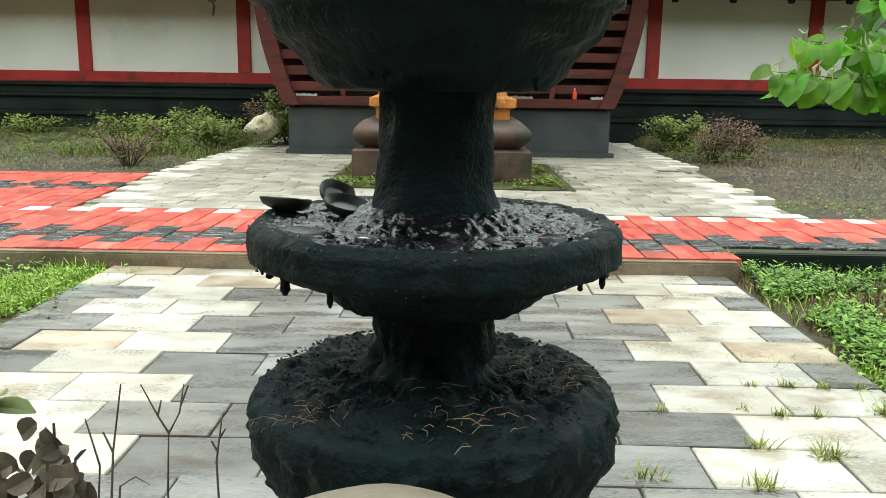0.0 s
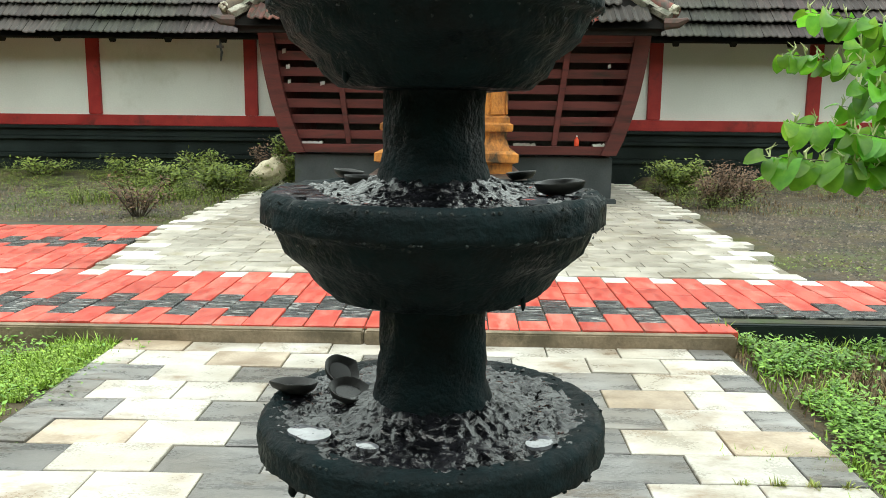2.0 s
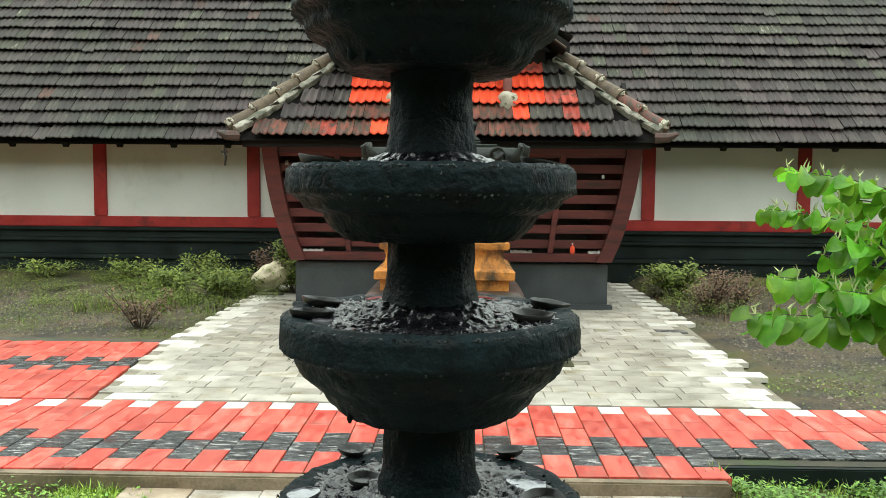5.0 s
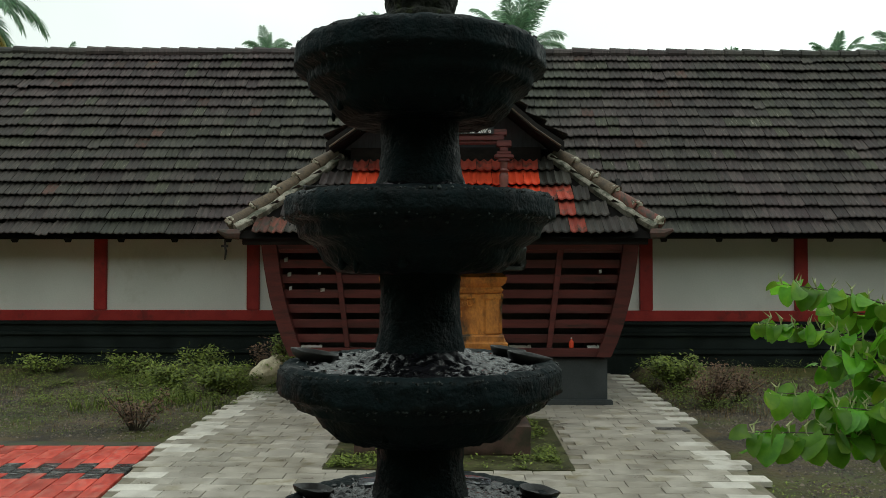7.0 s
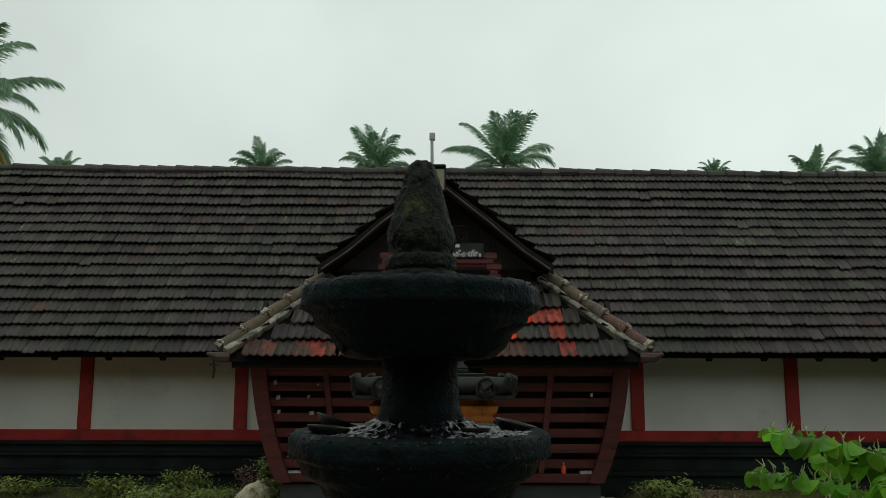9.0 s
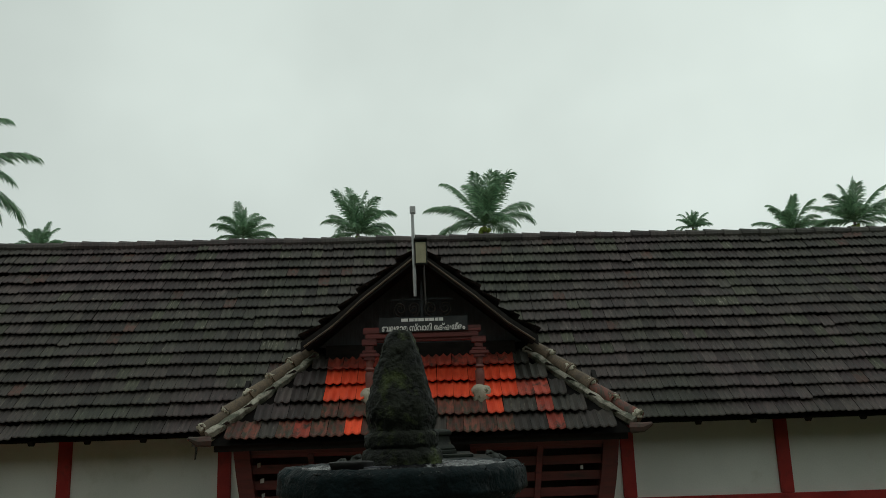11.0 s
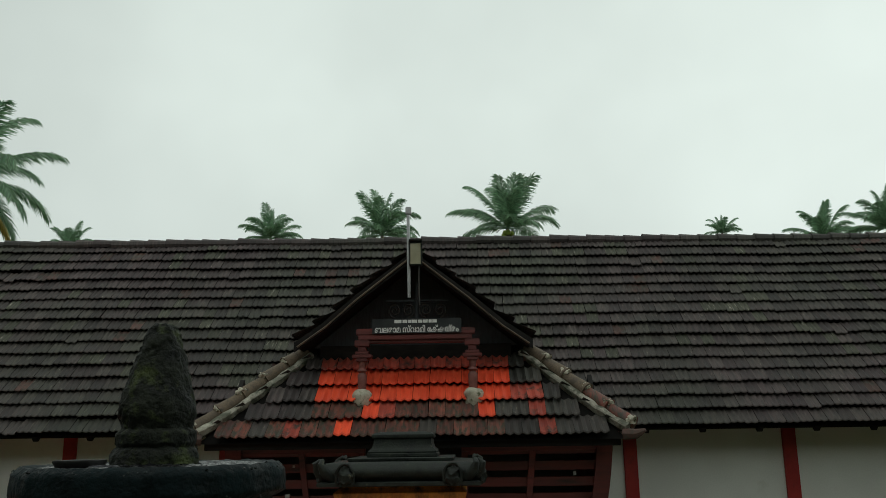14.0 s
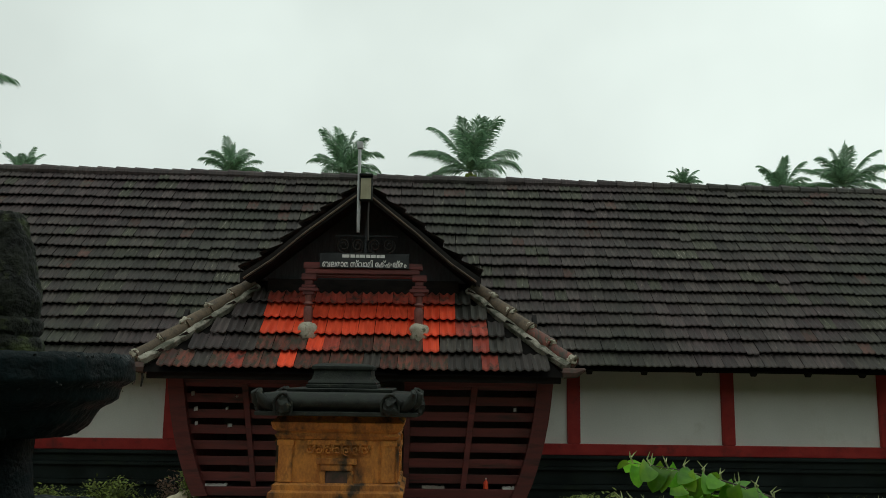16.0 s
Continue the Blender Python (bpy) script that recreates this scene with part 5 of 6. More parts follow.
def build_leafy_shrub():
    sh = thing("leafy_shrub", 2.95, 5.0, 0.0, "young tree with arching sprays of bright green heart-shaped leaves", "shrub")
    rng = random.Random(31)
    bm = bmesh.new()
    tube(bm, [(0, 0, -0.05), (0.02, 0.0, 0.5), (-0.02, 0.02, 1.1), (0.03, 0, 1.58)], [0.035, 0.03, 0.022, 0.010], 8)
    smooth(part("trunk", bm, M_TWIG, sh))
    # foot on the trunk, tip, size of the leaves
    sprays = [((0, 0, 1.58), (-1.02, 0.0, 1.86), 0.135), ((0, 0, 1.35), (-1.16, 0.0, 1.64), 0.105), ((0, 0, 1.0), (-1.18, -0.22, 1.27), 0.15), ((0, 0, 0.85), (-1.36, -0.48, 1.10), 0.15),
              ((0, 0, 1.5), (-0.70, 0.15, 1.70), 0.14), ((0, 0, 1.2), (-0.80, -0.15, 1.47), 0.145), ((0, 0, 0.95), (-0.92, -0.40, 1.22), 0.14), ((0, 0, 1.1), (-0.72, 0.2, 1.36), 0.13), ((0, 0, 0.8), (-0.84, -0.1, 1.10), 0.13),
              ((0, 0, 1.35), (-0.55, -0.25, 1.60), 0.14), ((0, 0, 0.9), (-0.58, -0.35, 1.22), 0.15), ((0, 0, 0.8), (-0.60, 0.15, 1.02), 0.13), ((0, 0, 1.4), (-0.42, -0.1, 1.62), 0.13), ((0, 0, 1.3), (0.5, 0.2, 1.6), 0.14), ((0, 0, 0.9), (0.5, 0.4, 1.1), 0.14)]
    for a, b, size in sprays:
        size *= 1.0
        a, b = Vector(a), Vector(b)
        mid = (a + b) / 2 + Vector((0, 0, 0.10))
        pts = []
        for k in range(9):
            u = k / 8
            pts.append(a * (1 - u) ** 2 + mid * 2 * u * (1 - u) + b * u * u)
        bm = bmesh.new()
        tube(bm, pts, [0.009 - 0.0009 * k for k in range(9)], 5)
        stem = part("branch", bm, M_TWIG, sh)
        n = max(5, int((b - a).length * 0.8 / (size * 0.26)))
        for i in range(n + 1):
            u = 0.22 + 0.78 * i / n
            k = min(7, int(u * 8))
            p = pts[k] + (pts[k + 1] - pts[k]) * (u * 8 - k)
            along = (pts[k + 1] - pts[k]).normalized()
            out = Vector((-along.y, along.x, 0)).normalized() * (1 if i % 2 else -1)
            d = along * rng.uniform(-0.2, 0.9) + out * rng.uniform(0.2, 1.1) + Vector((rng.uniform(-0.35, 0.35), 0, -rng.uniform(0.1, 1.3)))
            sz = size * rng.uniform(0.78, 1.18) * (0.6 if i == n else 0.85 if i == n - 1 else 1)
            stalk = p + d.normalized() * 0.03 + Vector((0, 0, 0.012))
            bm = bmesh.new()
            leaf_card(bm, stalk, d, Vector((rng.uniform(-0.9, 0.9), -rng.uniform(-0.1, 1.0), 0.9)), sz, rng.uniform(0.05, 0.35), 1.02, 7, True)
            smooth(part("leaf", bm, M_LEAF, stem), 80)
            bm = bmesh.new()
            tube(bm, [p, stalk], [0.0022, 0.0018], 4)
            part("stalk", bm, M_SHOOT, stem)
            if i % 3 == 0:
                bm = bmesh.new()
                for w in range(2):
                    tube(bm, [p, p + Vector((rng.uniform(-0.02, 0.02), rng.uniform(-0.02, 0.02), 0.035)), p + Vector((rng.uniform(-0.035, 0.035), rng.uniform(-0.02, 0.02), rng.uniform(0.055, 0.085)))], [0.004, 0.0055, 0.001], 5)
                part("young_shoot", bm, M_SHOOT, stem, "pale upright young shoot")


build_leafy_shrub()


def build_dry_plant():
    rng = random.Random(8)
    dp = thing("dry_leafed_plant", -0.585, 1.42, -0.075, "small withered plant with curled grey-brown leaves", "plant")
    tips = []
    for i in range(9):
        bm = bmesh.new()
        a = rng.uniform(0, 6.3)
        tip = Vector((0.025 + 0.075 * math.cos(a) * rng.uniform(0.3, 1), 0.06 * math.sin(a), rng.uniform(0.50, 0.61)))
        tips.append(tip)
        tube(bm, [(0.01 * i - 0.04, 0, 0), tip * 0.6 + Vector((0.02, 0, 0)), tip], [0.005, 0.004, 0.002], 5)
        part("stem", bm, M_TWIG, dp)
    bm = bmesh.new()
    for t in tips:
        for j in range(15):
            p = t * rng.uniform(0.86, 1.0) + Vector((rng.gauss(0, 0.014), rng.gauss(0, 0.014), rng.gauss(0, 0.012)))
            leaf_card(bm, p, Vector((rng.uniform(-1, 1), rng.uniform(-1, 0.3), rng.uniform(-1, 0.1))), Vector((rng.uniform(-1, 1), -1, 0.5)), rng.uniform(0.020, 0.044), rng.uniform(0.1, 0.7), 0.85, 6)
    ob = part("leaves", bm, M_WITHERED, dp)
    ob["kind"] = "stuff"
    bm = bmesh.new()
    for k in range(3):
        leaf_card(bm, Vector((0.0, -0.02, 0.655)), Vector((0.8 - 0.7 * k, -0.1, 0.15)), Vector((0, -0.3, 1)), 0.06, 0.3, 0.6, 4)
    part("green_leaf", bm, M_SHRUB, dp, "last green leaf at the tip")
    twigs = (
        (-0.356, 1.42, [[(0, 0, 0), (0.004, 0, 0.30), (-0.004, 0, 0.47), (0.002, 0, 0.565)], [(0.002, 0, 0.56), (-0.012, 0, 0.585), (-0.033, 0, 0.63)], [(0.002, 0, 0.56), (0.018, 0, 0.59), (0.026, 0, 0.632)], [(-0.012, 0, 0.585), (-0.008, 0, 0.60), (-0.006, 0, 0.608)], [(0.020, 0, 0.60), (0.032, 0, 0.63)]]),
        (-0.290, 1.42, [[(0, 0, 0), (0.003, 0, 0.35), (0.0, 0, 0.52), (0.010, 0, 0.585)], [(0.002, 0, 0.535), (-0.006, 0, 0.55)], [(0.006, 0, 0.555), (0.014, 0, 0.568)]]),
        (-0.445, 1.42, [[(0, 0, 0), (0.0, 0, 0.40), (0.012, 0, 0.53), (0.029, 0, 0.63)], [(0.012, 0, 0.53), (0.0, 0, 0.56)]]),
        (-0.47, 1.44, [[(0, 0, 0), (0.0, 0, 0.42), (0.008, 0, 0.50), (-0.008, 0, 0.57)]]),
        (-0.40, 1.41, [[(-0.03, 0, 0), (-0.03, 0, 0.40), (-0.022, 0, 0.485), (0.0, 0, 0.50), (0.02, 0, 0.488)]]),
    )
    for x, y, arms in twigs:
        tw = thing("bare_twig", x, y, -0.02, "thin bare dry twig standing in the ground", "twig", "bare twigs")
        bm = bmesh.new()
        for arm in arms:
            tube(bm, arm, [0.0026 - 0.0005 * k for k in range(len(arm))] if len(arms[0]) == len(arm) else [0.0017, 0.0013, 0.0009][:len(arm)], 5)
        part("stem", bm, M_TWIG, tw)


build_dry_plant()


def bush(x, y, z, w, h, mat, n, label, seed, leaf=0.05, stems=True):
    rng = random.Random(seed)
    e = thing("bush", x, y, z, label, "bush")
    tips = []
    for i in range(14):
        bm = bmesh.new()
        a = rng.uniform(0, 6.3)
        r = w * 0.5 * rng.uniform(0.2, 1)
        tip = Vector((r * math.cos(a), r * math.sin(a) * 0.8, h * rng.uniform(0.55, 1.05)))
        tips.append(tip)
        tube(bm, [(r * 0.1 * math.cos(a), 0, -0.03), tip * 0.55, tip], [0.010, 0.007, 0.003], 4)
        part("stem", bm, M_TWIG, e)
    bm = bmesh.new()
    for i in range(n):
        t = rng.choice(tips)
        p = t * rng.uniform(0.35, 1.0) + Vector((rng.gauss(0, w * 0.07), rng.gauss(0, w * 0.07), rng.gauss(0, h * 0.05)))
        leaf_card(bm, p, Vector((rng.uniform(-1, 1), rng.uniform(-1, 1), rng.uniform(-0.4, 0.8))), Vector((rng.uniform(-0.6, 0.6), -0.4, 1)), leaf * rng.uniform(0.6, 1.3), 0.2, 0.5, 2)
    ob = part("leaves", bm, mat, e)
    ob["kind"] = "stuff"


GZ = ground_height
for x, y, w, h, mt, n, lab, leaf in (
    (-3.75, 9.75, 0.75, 0.50, M_DRYLEAF, 420, "low withered brown bush beside the red paving", 0.04),
    (-3.6, 12.6, 1.0, 0.55, M_SHRUB, 900, "dull green weedy bush before the porch", 0.06),
    (-4.35, 12.7, 0.9, 0.42, M_SHRUB, 700, "dull green weedy bush before the porch", 0.06),
    (-2.95, 13.2, 0.8, 0.75, M_DRYLEAF, 650, "tall brownish weedy bush beside the porch", 0.05),
    (-2.55, 13.0, 0.7, 0.85, M_SHRUB, 650, "tall green weedy bush beside the porch", 0.06),
    (3.45, 11.6, 0.9, 0.62, M_DRYLEAF, 900, "reddish brown withered bush beside the path", 0.04),
    (3.95, 12.0, 0.8, 0.50, M_DRYLEAF, 700, "reddish brown withered bush beside the path", 0.04),
    (3.35, 12.9, 0.9, 0.55, M_SHRUB, 900, "green weedy bush near the black plinth", 0.06),
    (-7.2, 14.3, 1.0, 0.30, M_SHRUB, 350, "low weeds at the foot of the black plinth", 0.06),
    (-5.6, 14.2, 0.9, 0.34, M_SHRUB, 350, "low weeds at the foot of the black plinth", 0.06),
    (-4.4, 14.3, 1.0, 0.45, M_SHRUB, 400, "low weeds at the foot of the black plinth", 0.06),
):
    bush(x, y, GZ(x, y) - 0.01, w * 1.15, h * 1.0, mt, int(n * 1.8), lab, int((x + 20) * 37 + y * 11), leaf)


def build_rock():
    bm = bmesh.new()
    bmesh.ops.create_icosphere(bm, subdivisions=4, radius=0.3)
    for v in bm.verts:
        p = v.co.copy()
        v.co = Vector((p.x * 1.0, p.y * 0.8, p.z * 0.85)) * (1 + 0.28 * noise.noise(p * 5) + 0.12 * noise.noise(p * 14))
    bmesh.ops.transform(bm, matrix=Matrix.Translation((-2.90, 12.9, 0.37)) @ Matrix.Rotation(radians(-28), 4, "Y") @ Matrix.Diagonal((1.15, 0.7, 0.72, 1)), verts=bm.verts)
    ob = smooth(part("rock", bm, M_SANDROCK), 50)
    tagged(ob, "pale yellow sandstone lump lying beside the porch", "rock")


build_rock()


def grass_field(name, label, areas, mat, seed):
    """areas: x0, x1, y0, y1, blades, height, shape ('blade' or 'leaf')."""
    rng = random.Random(seed)
    vs, fs = [], []
    for x0, x1, y0, y1, n, h, shape in areas:
        for i in range(n):
            x, y = rng.uniform(x0, x1), rng.uniform(y0, y1)
            patch = noise.noise(Vector((x * 1.3, y * 1.3, seed)))
            clump = patch + 0.6 * noise.noise(Vector((x * 4.1, y * 4.1, seed + 2)))
            if clump < -0.02 and rng.random() < 0.93:
                continue
            z = 0.09 if -1.16 < x < 0.98 and 7.78 < y < 10.45 else ground_height(x, y) + (0.05 if -1.3 < x < 1.1 and 7.7 < y < 10.5 else 0)
            hh = h * rng.uniform(0.4, 1.1) * (1 + 0.6 * patch)
            a = rng.uniform(0, 6.3)
            lean = rng.uniform(0.2, 0.9) * hh
            o = len(vs)
            if shape == "blade":
                w = 0.0028 + 0.02 * hh
                ca, sa = math.cos(a), math.sin(a)
                vs += [(x - sa * w, y + ca * w, z), (x + sa * w, y - ca * w, z), (x + ca * lean * 0.4 + sa * w * 0.7, y + sa * lean * 0.4 - ca * w * 0.7, z + hh * 0.6), (x + ca * lean * 0.4 - sa * w * 0.7, y + sa * lean * 0.4 + ca * w * 0.7, z + hh * 0.6), (x + ca * lean, y + sa * lean, z + hh)]
                fs += [(o, o + 1, o + 2, o + 3), (o + 3, o + 2, o + 4)]
            else:
                s = rng.uniform(0.006, 0.013) * (1.0 if h < 0.06 else 1.6)
                zz = z + hh * rng.uniform(0.2, 1)
                d = Vector((math.cos(a), math.sin(a), rng.uniform(-0.3, 0.6)))
                t = Vector((-math.sin(a), math.cos(a), rng.uniform(-0.3, 0.3)))
                p = Vector((x, y, zz))
                vs += [tuple(p), tuple(p + d * s + t * s * 0.5), tuple(p + d * s * 2), tuple(p + d * s - t * s * 0.5)]
                fs += [(o, o + 1, o + 2, o + 3)]
    ob = new(name, mesh_from(name, vs, fs, mat))
    tagged(ob, label, "grass", kind="stuff")


grass_field("lawn_grass", "bright short grass beside the pale pavers", [
    (-4.6, -1.66, 2.4, 4.8, 46000, 0.045, "blade"), (-4.6, -1.66, 2.4, 4.8, 26000, 0.045, "leaf"), (-2.3, -1.66, 3.3, 4.75, 12000, 0.04, "blade"), (-2.3, -1.62, 3.3, 4.75, 9000, 0.04, "leaf"), (-9, -4.6, 2.0, 4.8, 6000, 0.08, "blade"), (-3.2, -1.9, 4.70, 4.83, 500, 0.08, "blade"),
    (1.55, 4.8, 3.2, 5.1, 4000, 0.07, "blade"), (4.8, 9.0, 2.0, 5.1, 3500, 0.09, "blade")], M_GRASS, 5)
grass_field("weed_patch", "leafy green weeds among dry earth beside the pavers", [
    (1.62, 4.4, 3.4, 5.08, 20000, 0.11, "leaf"), (1.62, 2.6, 3.6, 5.08, 9000, 0.07, "leaf"), (1.5, 2.6, 2.6, 3.6, 2500, 0.07, "leaf"), (4.4, 9, 2.5, 5.08, 9000, 0.13, "leaf"), (-4.5, -1.7, 3.3, 4.8, 6000, 0.07, "leaf")], M_WEED, 6)
grass_field("yard_weeds", "thin scattered weeds and dry grass of the yard", [
    (-9, -3.2, 10.2, 14.6, 26000, 0.055, "leaf"), (-6.5, -3.0, 11.4, 14.2, 16000, 0.10, "leaf"),     (-11, -3.3, 9.2, 14.8, 2500, 0.06, "blade"), (-11, -3.3, 9.4, 14.8, 16000, 0.05, "leaf"), (-11, -3.3, 12.5, 14.9, 14000, 0.18, "leaf"), (-5.2, -2.7, 11.2, 14.0, 16000, 0.26, "leaf"), (-5.2, -3.2, 10.9, 13.4, 1500, 0.16, "blade"), (3.0, 10, 12.4, 14.9, 14000, 0.18, "leaf"), (2.9, 4.0, 11.0, 14.0, 6000, 0.22, "leaf"), (2.95, 10, 6.5, 13, 1800, 0.06, "leaf"), (2.7, 3.4, 6.4, 7.6, 400, 0.06, "leaf"), (-6, -3.3, 11.5, 14.5, 4000, 0.2, "leaf"),
    (-1.2, 1.0, 7.80, 8.35, 5000, 0.06, "leaf"), (0.78, 1.02, 7.85, 10.3, 2500, 0.06, "leaf"), (-1.2, -1.02, 7.85, 10.3, 2500, 0.06, "leaf"), (1.9, 2.4, 11.35, 11.5, 120, 0.06, "blade"), (-2.4, -0.8, 11.3, 11.45, 200, 0.06, "blade")], M_SHRUB, 7)
grass_field("dry_grass", "dry yellow-brown grass lying between the weeds", [
    (1.58, 4.4, 2.4, 5.1, 24000, 0.05, "blade"), (-9, -3.3, 9.2, 14.0, 5000, 0.05, "blade"), (2.95, 9, 10.5, 14.5, 5000, 0.08, "blade")], M_STRAW, 8)
grass_field("joint_grass", "wisps of grass growing in the paver joints", [
    (1.40, 1.62, 2.3, 3.4, 1800, 0.05, "blade"), (1.05, 1.55, 3.33, 3.40, 200, 0.05, "blade"), (1.4, 1.75, 2.75, 3.0, 200, 0.08, "blade"), (-1.95, -1.7, 4.55, 4.80, 200, 0.08, "blade"), (1.5, 1.7, 4.75, 5.1, 240, 0.12, "blade")], M_GRASS, 9)


TUFTS = [  # x, y, height, blades
    (0.69, 2.858, 0.06, 45), (0.92, 2.605, 0.075, 50), (1.10, 2.56, 0.085, 75), (0.55, 2.40, 0.08, 40), (0.84, 2.36, 0.08, 55), (1.07, 3.11, 0.045, 60), (1.20, 3.11, 0.05, 70),
    (1.32, 3.11, 0.05, 70), (1.44, 3.11, 0.05, 60), (0.97, 2.90, 0.045, 40), (1.08, 2.858, 0.05, 50), (1.20, 2.858, 0.045, 40), (1.42, 2.88, 0.07, 110), (1.50, 2.78, 0.06, 90),
]


def grass_tuft(x, y, size, blades, seed):
    rng = random.Random(seed)
    e = thing("grass_tuft", x, y, -0.012, "small tuft of yellow-green grass growing from a paver joint", "grass tuft", "tufts in the joints")
    bm = bmesh.new()
    for i in range(blades):
        a, lean = rng.uniform(0, 6.3), rng.uniform(0.3, 1.25)
        ln, w = size * rng.uniform(0.5, 1.1), rng.uniform(0.0016, 0.0034)
        p = Vector((rng.gauss(0, size * 0.22), rng.gauss(0, size * 0.07), 0))
        d = Vector((math.cos(a) * math.sin(lean), math.sin(a) * math.sin(lean), math.cos(lean)))
        sd = Vector((-math.sin(a), math.cos(a), 0)) * w
        m1, tip = p + d * ln * 0.55, p + d * ln - Vector((0, 0, ln * 0.22 * lean))
        tip.z = max(tip.z, 0.014)
        vv = [bm.verts.new(c) for c in (p - sd, p + sd, m1 + sd * 0.8, m1 - sd * 0.8, tip)]
        bm.faces.new((vv[0], vv[1], vv[2], vv[3]))
        bm.faces.new((vv[3], vv[2], vv[4]))
    ob = part("blades", bm, M_TUFT, e)
    ob["kind"] = "stuff"


for n, (x, y, size, blades) in enumerate(TUFTS):
    grass_tuft(x, y, size, blades, 300 + n)


def build_pebbles():
    rng = random.Random(3)
    vs, fs = [], []
    for i in range(26000):
        if i < 17000:
            x, y = rng.uniform(2.9, 8.5), rng.uniform(6.5, 14.0)
        else:
            x, y = rng.uniform(-9, -3.3), rng.uniform(9.3, 13.5)
        s = rng.uniform(0.006, 0.021) * (1.7 if rng.random() < 0.05 else 1)
        z = ground_height(x, y)
        o = len(vs)
        a = rng.uniform(0, 6.3)
        for px, py, pz in ((1, 0, 0), (0, 1, 0), (-1, 0, 0), (0, -0.8, 0), (0.1, 0, 0.8)):
            vs.append((x + s * (px * math.cos(a) - py * math.sin(a)), y + s * (px * math.sin(a) + py * math.cos(a)), z + s * pz))
        fs += [(o, o + 1, o + 4), (o + 1, o + 2, o + 4), (o + 2, o + 3, o + 4), (o + 3, o, o + 4)]
    ob = new("pebbles", mesh_from("pebbles", vs, fs, M_PEBBLE))
    tagged(ob, "loose grey pebbles on the bare yard soil", "gravel", kind="stuff")


build_pebbles()


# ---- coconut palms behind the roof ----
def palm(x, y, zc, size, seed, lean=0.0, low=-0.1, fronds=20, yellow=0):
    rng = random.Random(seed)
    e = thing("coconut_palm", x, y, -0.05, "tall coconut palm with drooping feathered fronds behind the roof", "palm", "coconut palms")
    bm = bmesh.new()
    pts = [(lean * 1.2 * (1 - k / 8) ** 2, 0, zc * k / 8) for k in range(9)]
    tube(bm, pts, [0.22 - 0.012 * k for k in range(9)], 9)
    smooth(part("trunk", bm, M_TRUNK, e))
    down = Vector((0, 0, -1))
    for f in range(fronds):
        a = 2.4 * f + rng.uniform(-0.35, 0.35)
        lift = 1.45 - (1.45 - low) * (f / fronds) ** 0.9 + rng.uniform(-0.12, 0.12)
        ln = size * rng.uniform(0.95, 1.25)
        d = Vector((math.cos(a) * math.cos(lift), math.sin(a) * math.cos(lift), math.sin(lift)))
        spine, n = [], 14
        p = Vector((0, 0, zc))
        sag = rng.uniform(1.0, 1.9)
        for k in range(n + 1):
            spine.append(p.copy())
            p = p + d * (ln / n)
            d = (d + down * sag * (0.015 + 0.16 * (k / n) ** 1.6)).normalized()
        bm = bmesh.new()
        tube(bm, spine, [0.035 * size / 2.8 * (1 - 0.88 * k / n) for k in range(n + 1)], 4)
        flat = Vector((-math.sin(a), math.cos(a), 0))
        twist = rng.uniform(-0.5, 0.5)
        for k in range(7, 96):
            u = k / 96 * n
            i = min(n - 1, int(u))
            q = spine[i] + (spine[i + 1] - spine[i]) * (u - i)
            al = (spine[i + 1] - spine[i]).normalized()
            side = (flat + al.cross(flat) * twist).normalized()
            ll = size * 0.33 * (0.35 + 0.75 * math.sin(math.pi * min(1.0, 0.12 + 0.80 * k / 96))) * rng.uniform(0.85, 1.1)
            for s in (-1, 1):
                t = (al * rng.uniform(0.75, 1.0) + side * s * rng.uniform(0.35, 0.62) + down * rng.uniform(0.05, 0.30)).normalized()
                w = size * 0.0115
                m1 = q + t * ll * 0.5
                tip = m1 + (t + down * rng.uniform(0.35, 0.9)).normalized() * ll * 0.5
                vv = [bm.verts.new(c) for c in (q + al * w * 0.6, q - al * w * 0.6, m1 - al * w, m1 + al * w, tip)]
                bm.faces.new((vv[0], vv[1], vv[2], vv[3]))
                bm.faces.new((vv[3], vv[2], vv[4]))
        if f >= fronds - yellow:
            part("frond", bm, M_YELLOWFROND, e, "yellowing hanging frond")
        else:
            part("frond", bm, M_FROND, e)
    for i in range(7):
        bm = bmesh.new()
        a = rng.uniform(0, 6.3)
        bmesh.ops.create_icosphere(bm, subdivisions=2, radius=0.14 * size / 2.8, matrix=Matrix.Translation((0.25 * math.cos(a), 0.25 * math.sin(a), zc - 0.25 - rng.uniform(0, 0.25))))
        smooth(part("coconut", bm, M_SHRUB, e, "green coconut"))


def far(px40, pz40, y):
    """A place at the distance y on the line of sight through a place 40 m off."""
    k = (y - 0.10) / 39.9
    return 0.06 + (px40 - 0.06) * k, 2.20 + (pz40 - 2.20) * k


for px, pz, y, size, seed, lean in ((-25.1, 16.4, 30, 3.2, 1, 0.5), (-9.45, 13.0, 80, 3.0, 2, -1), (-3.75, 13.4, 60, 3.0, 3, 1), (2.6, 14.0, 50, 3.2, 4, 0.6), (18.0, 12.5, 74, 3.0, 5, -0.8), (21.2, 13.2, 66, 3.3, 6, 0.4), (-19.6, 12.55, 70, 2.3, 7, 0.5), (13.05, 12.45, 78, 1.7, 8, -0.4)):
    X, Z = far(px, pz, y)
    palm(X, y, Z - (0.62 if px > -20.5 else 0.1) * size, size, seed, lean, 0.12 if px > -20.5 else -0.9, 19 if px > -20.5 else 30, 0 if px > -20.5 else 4)


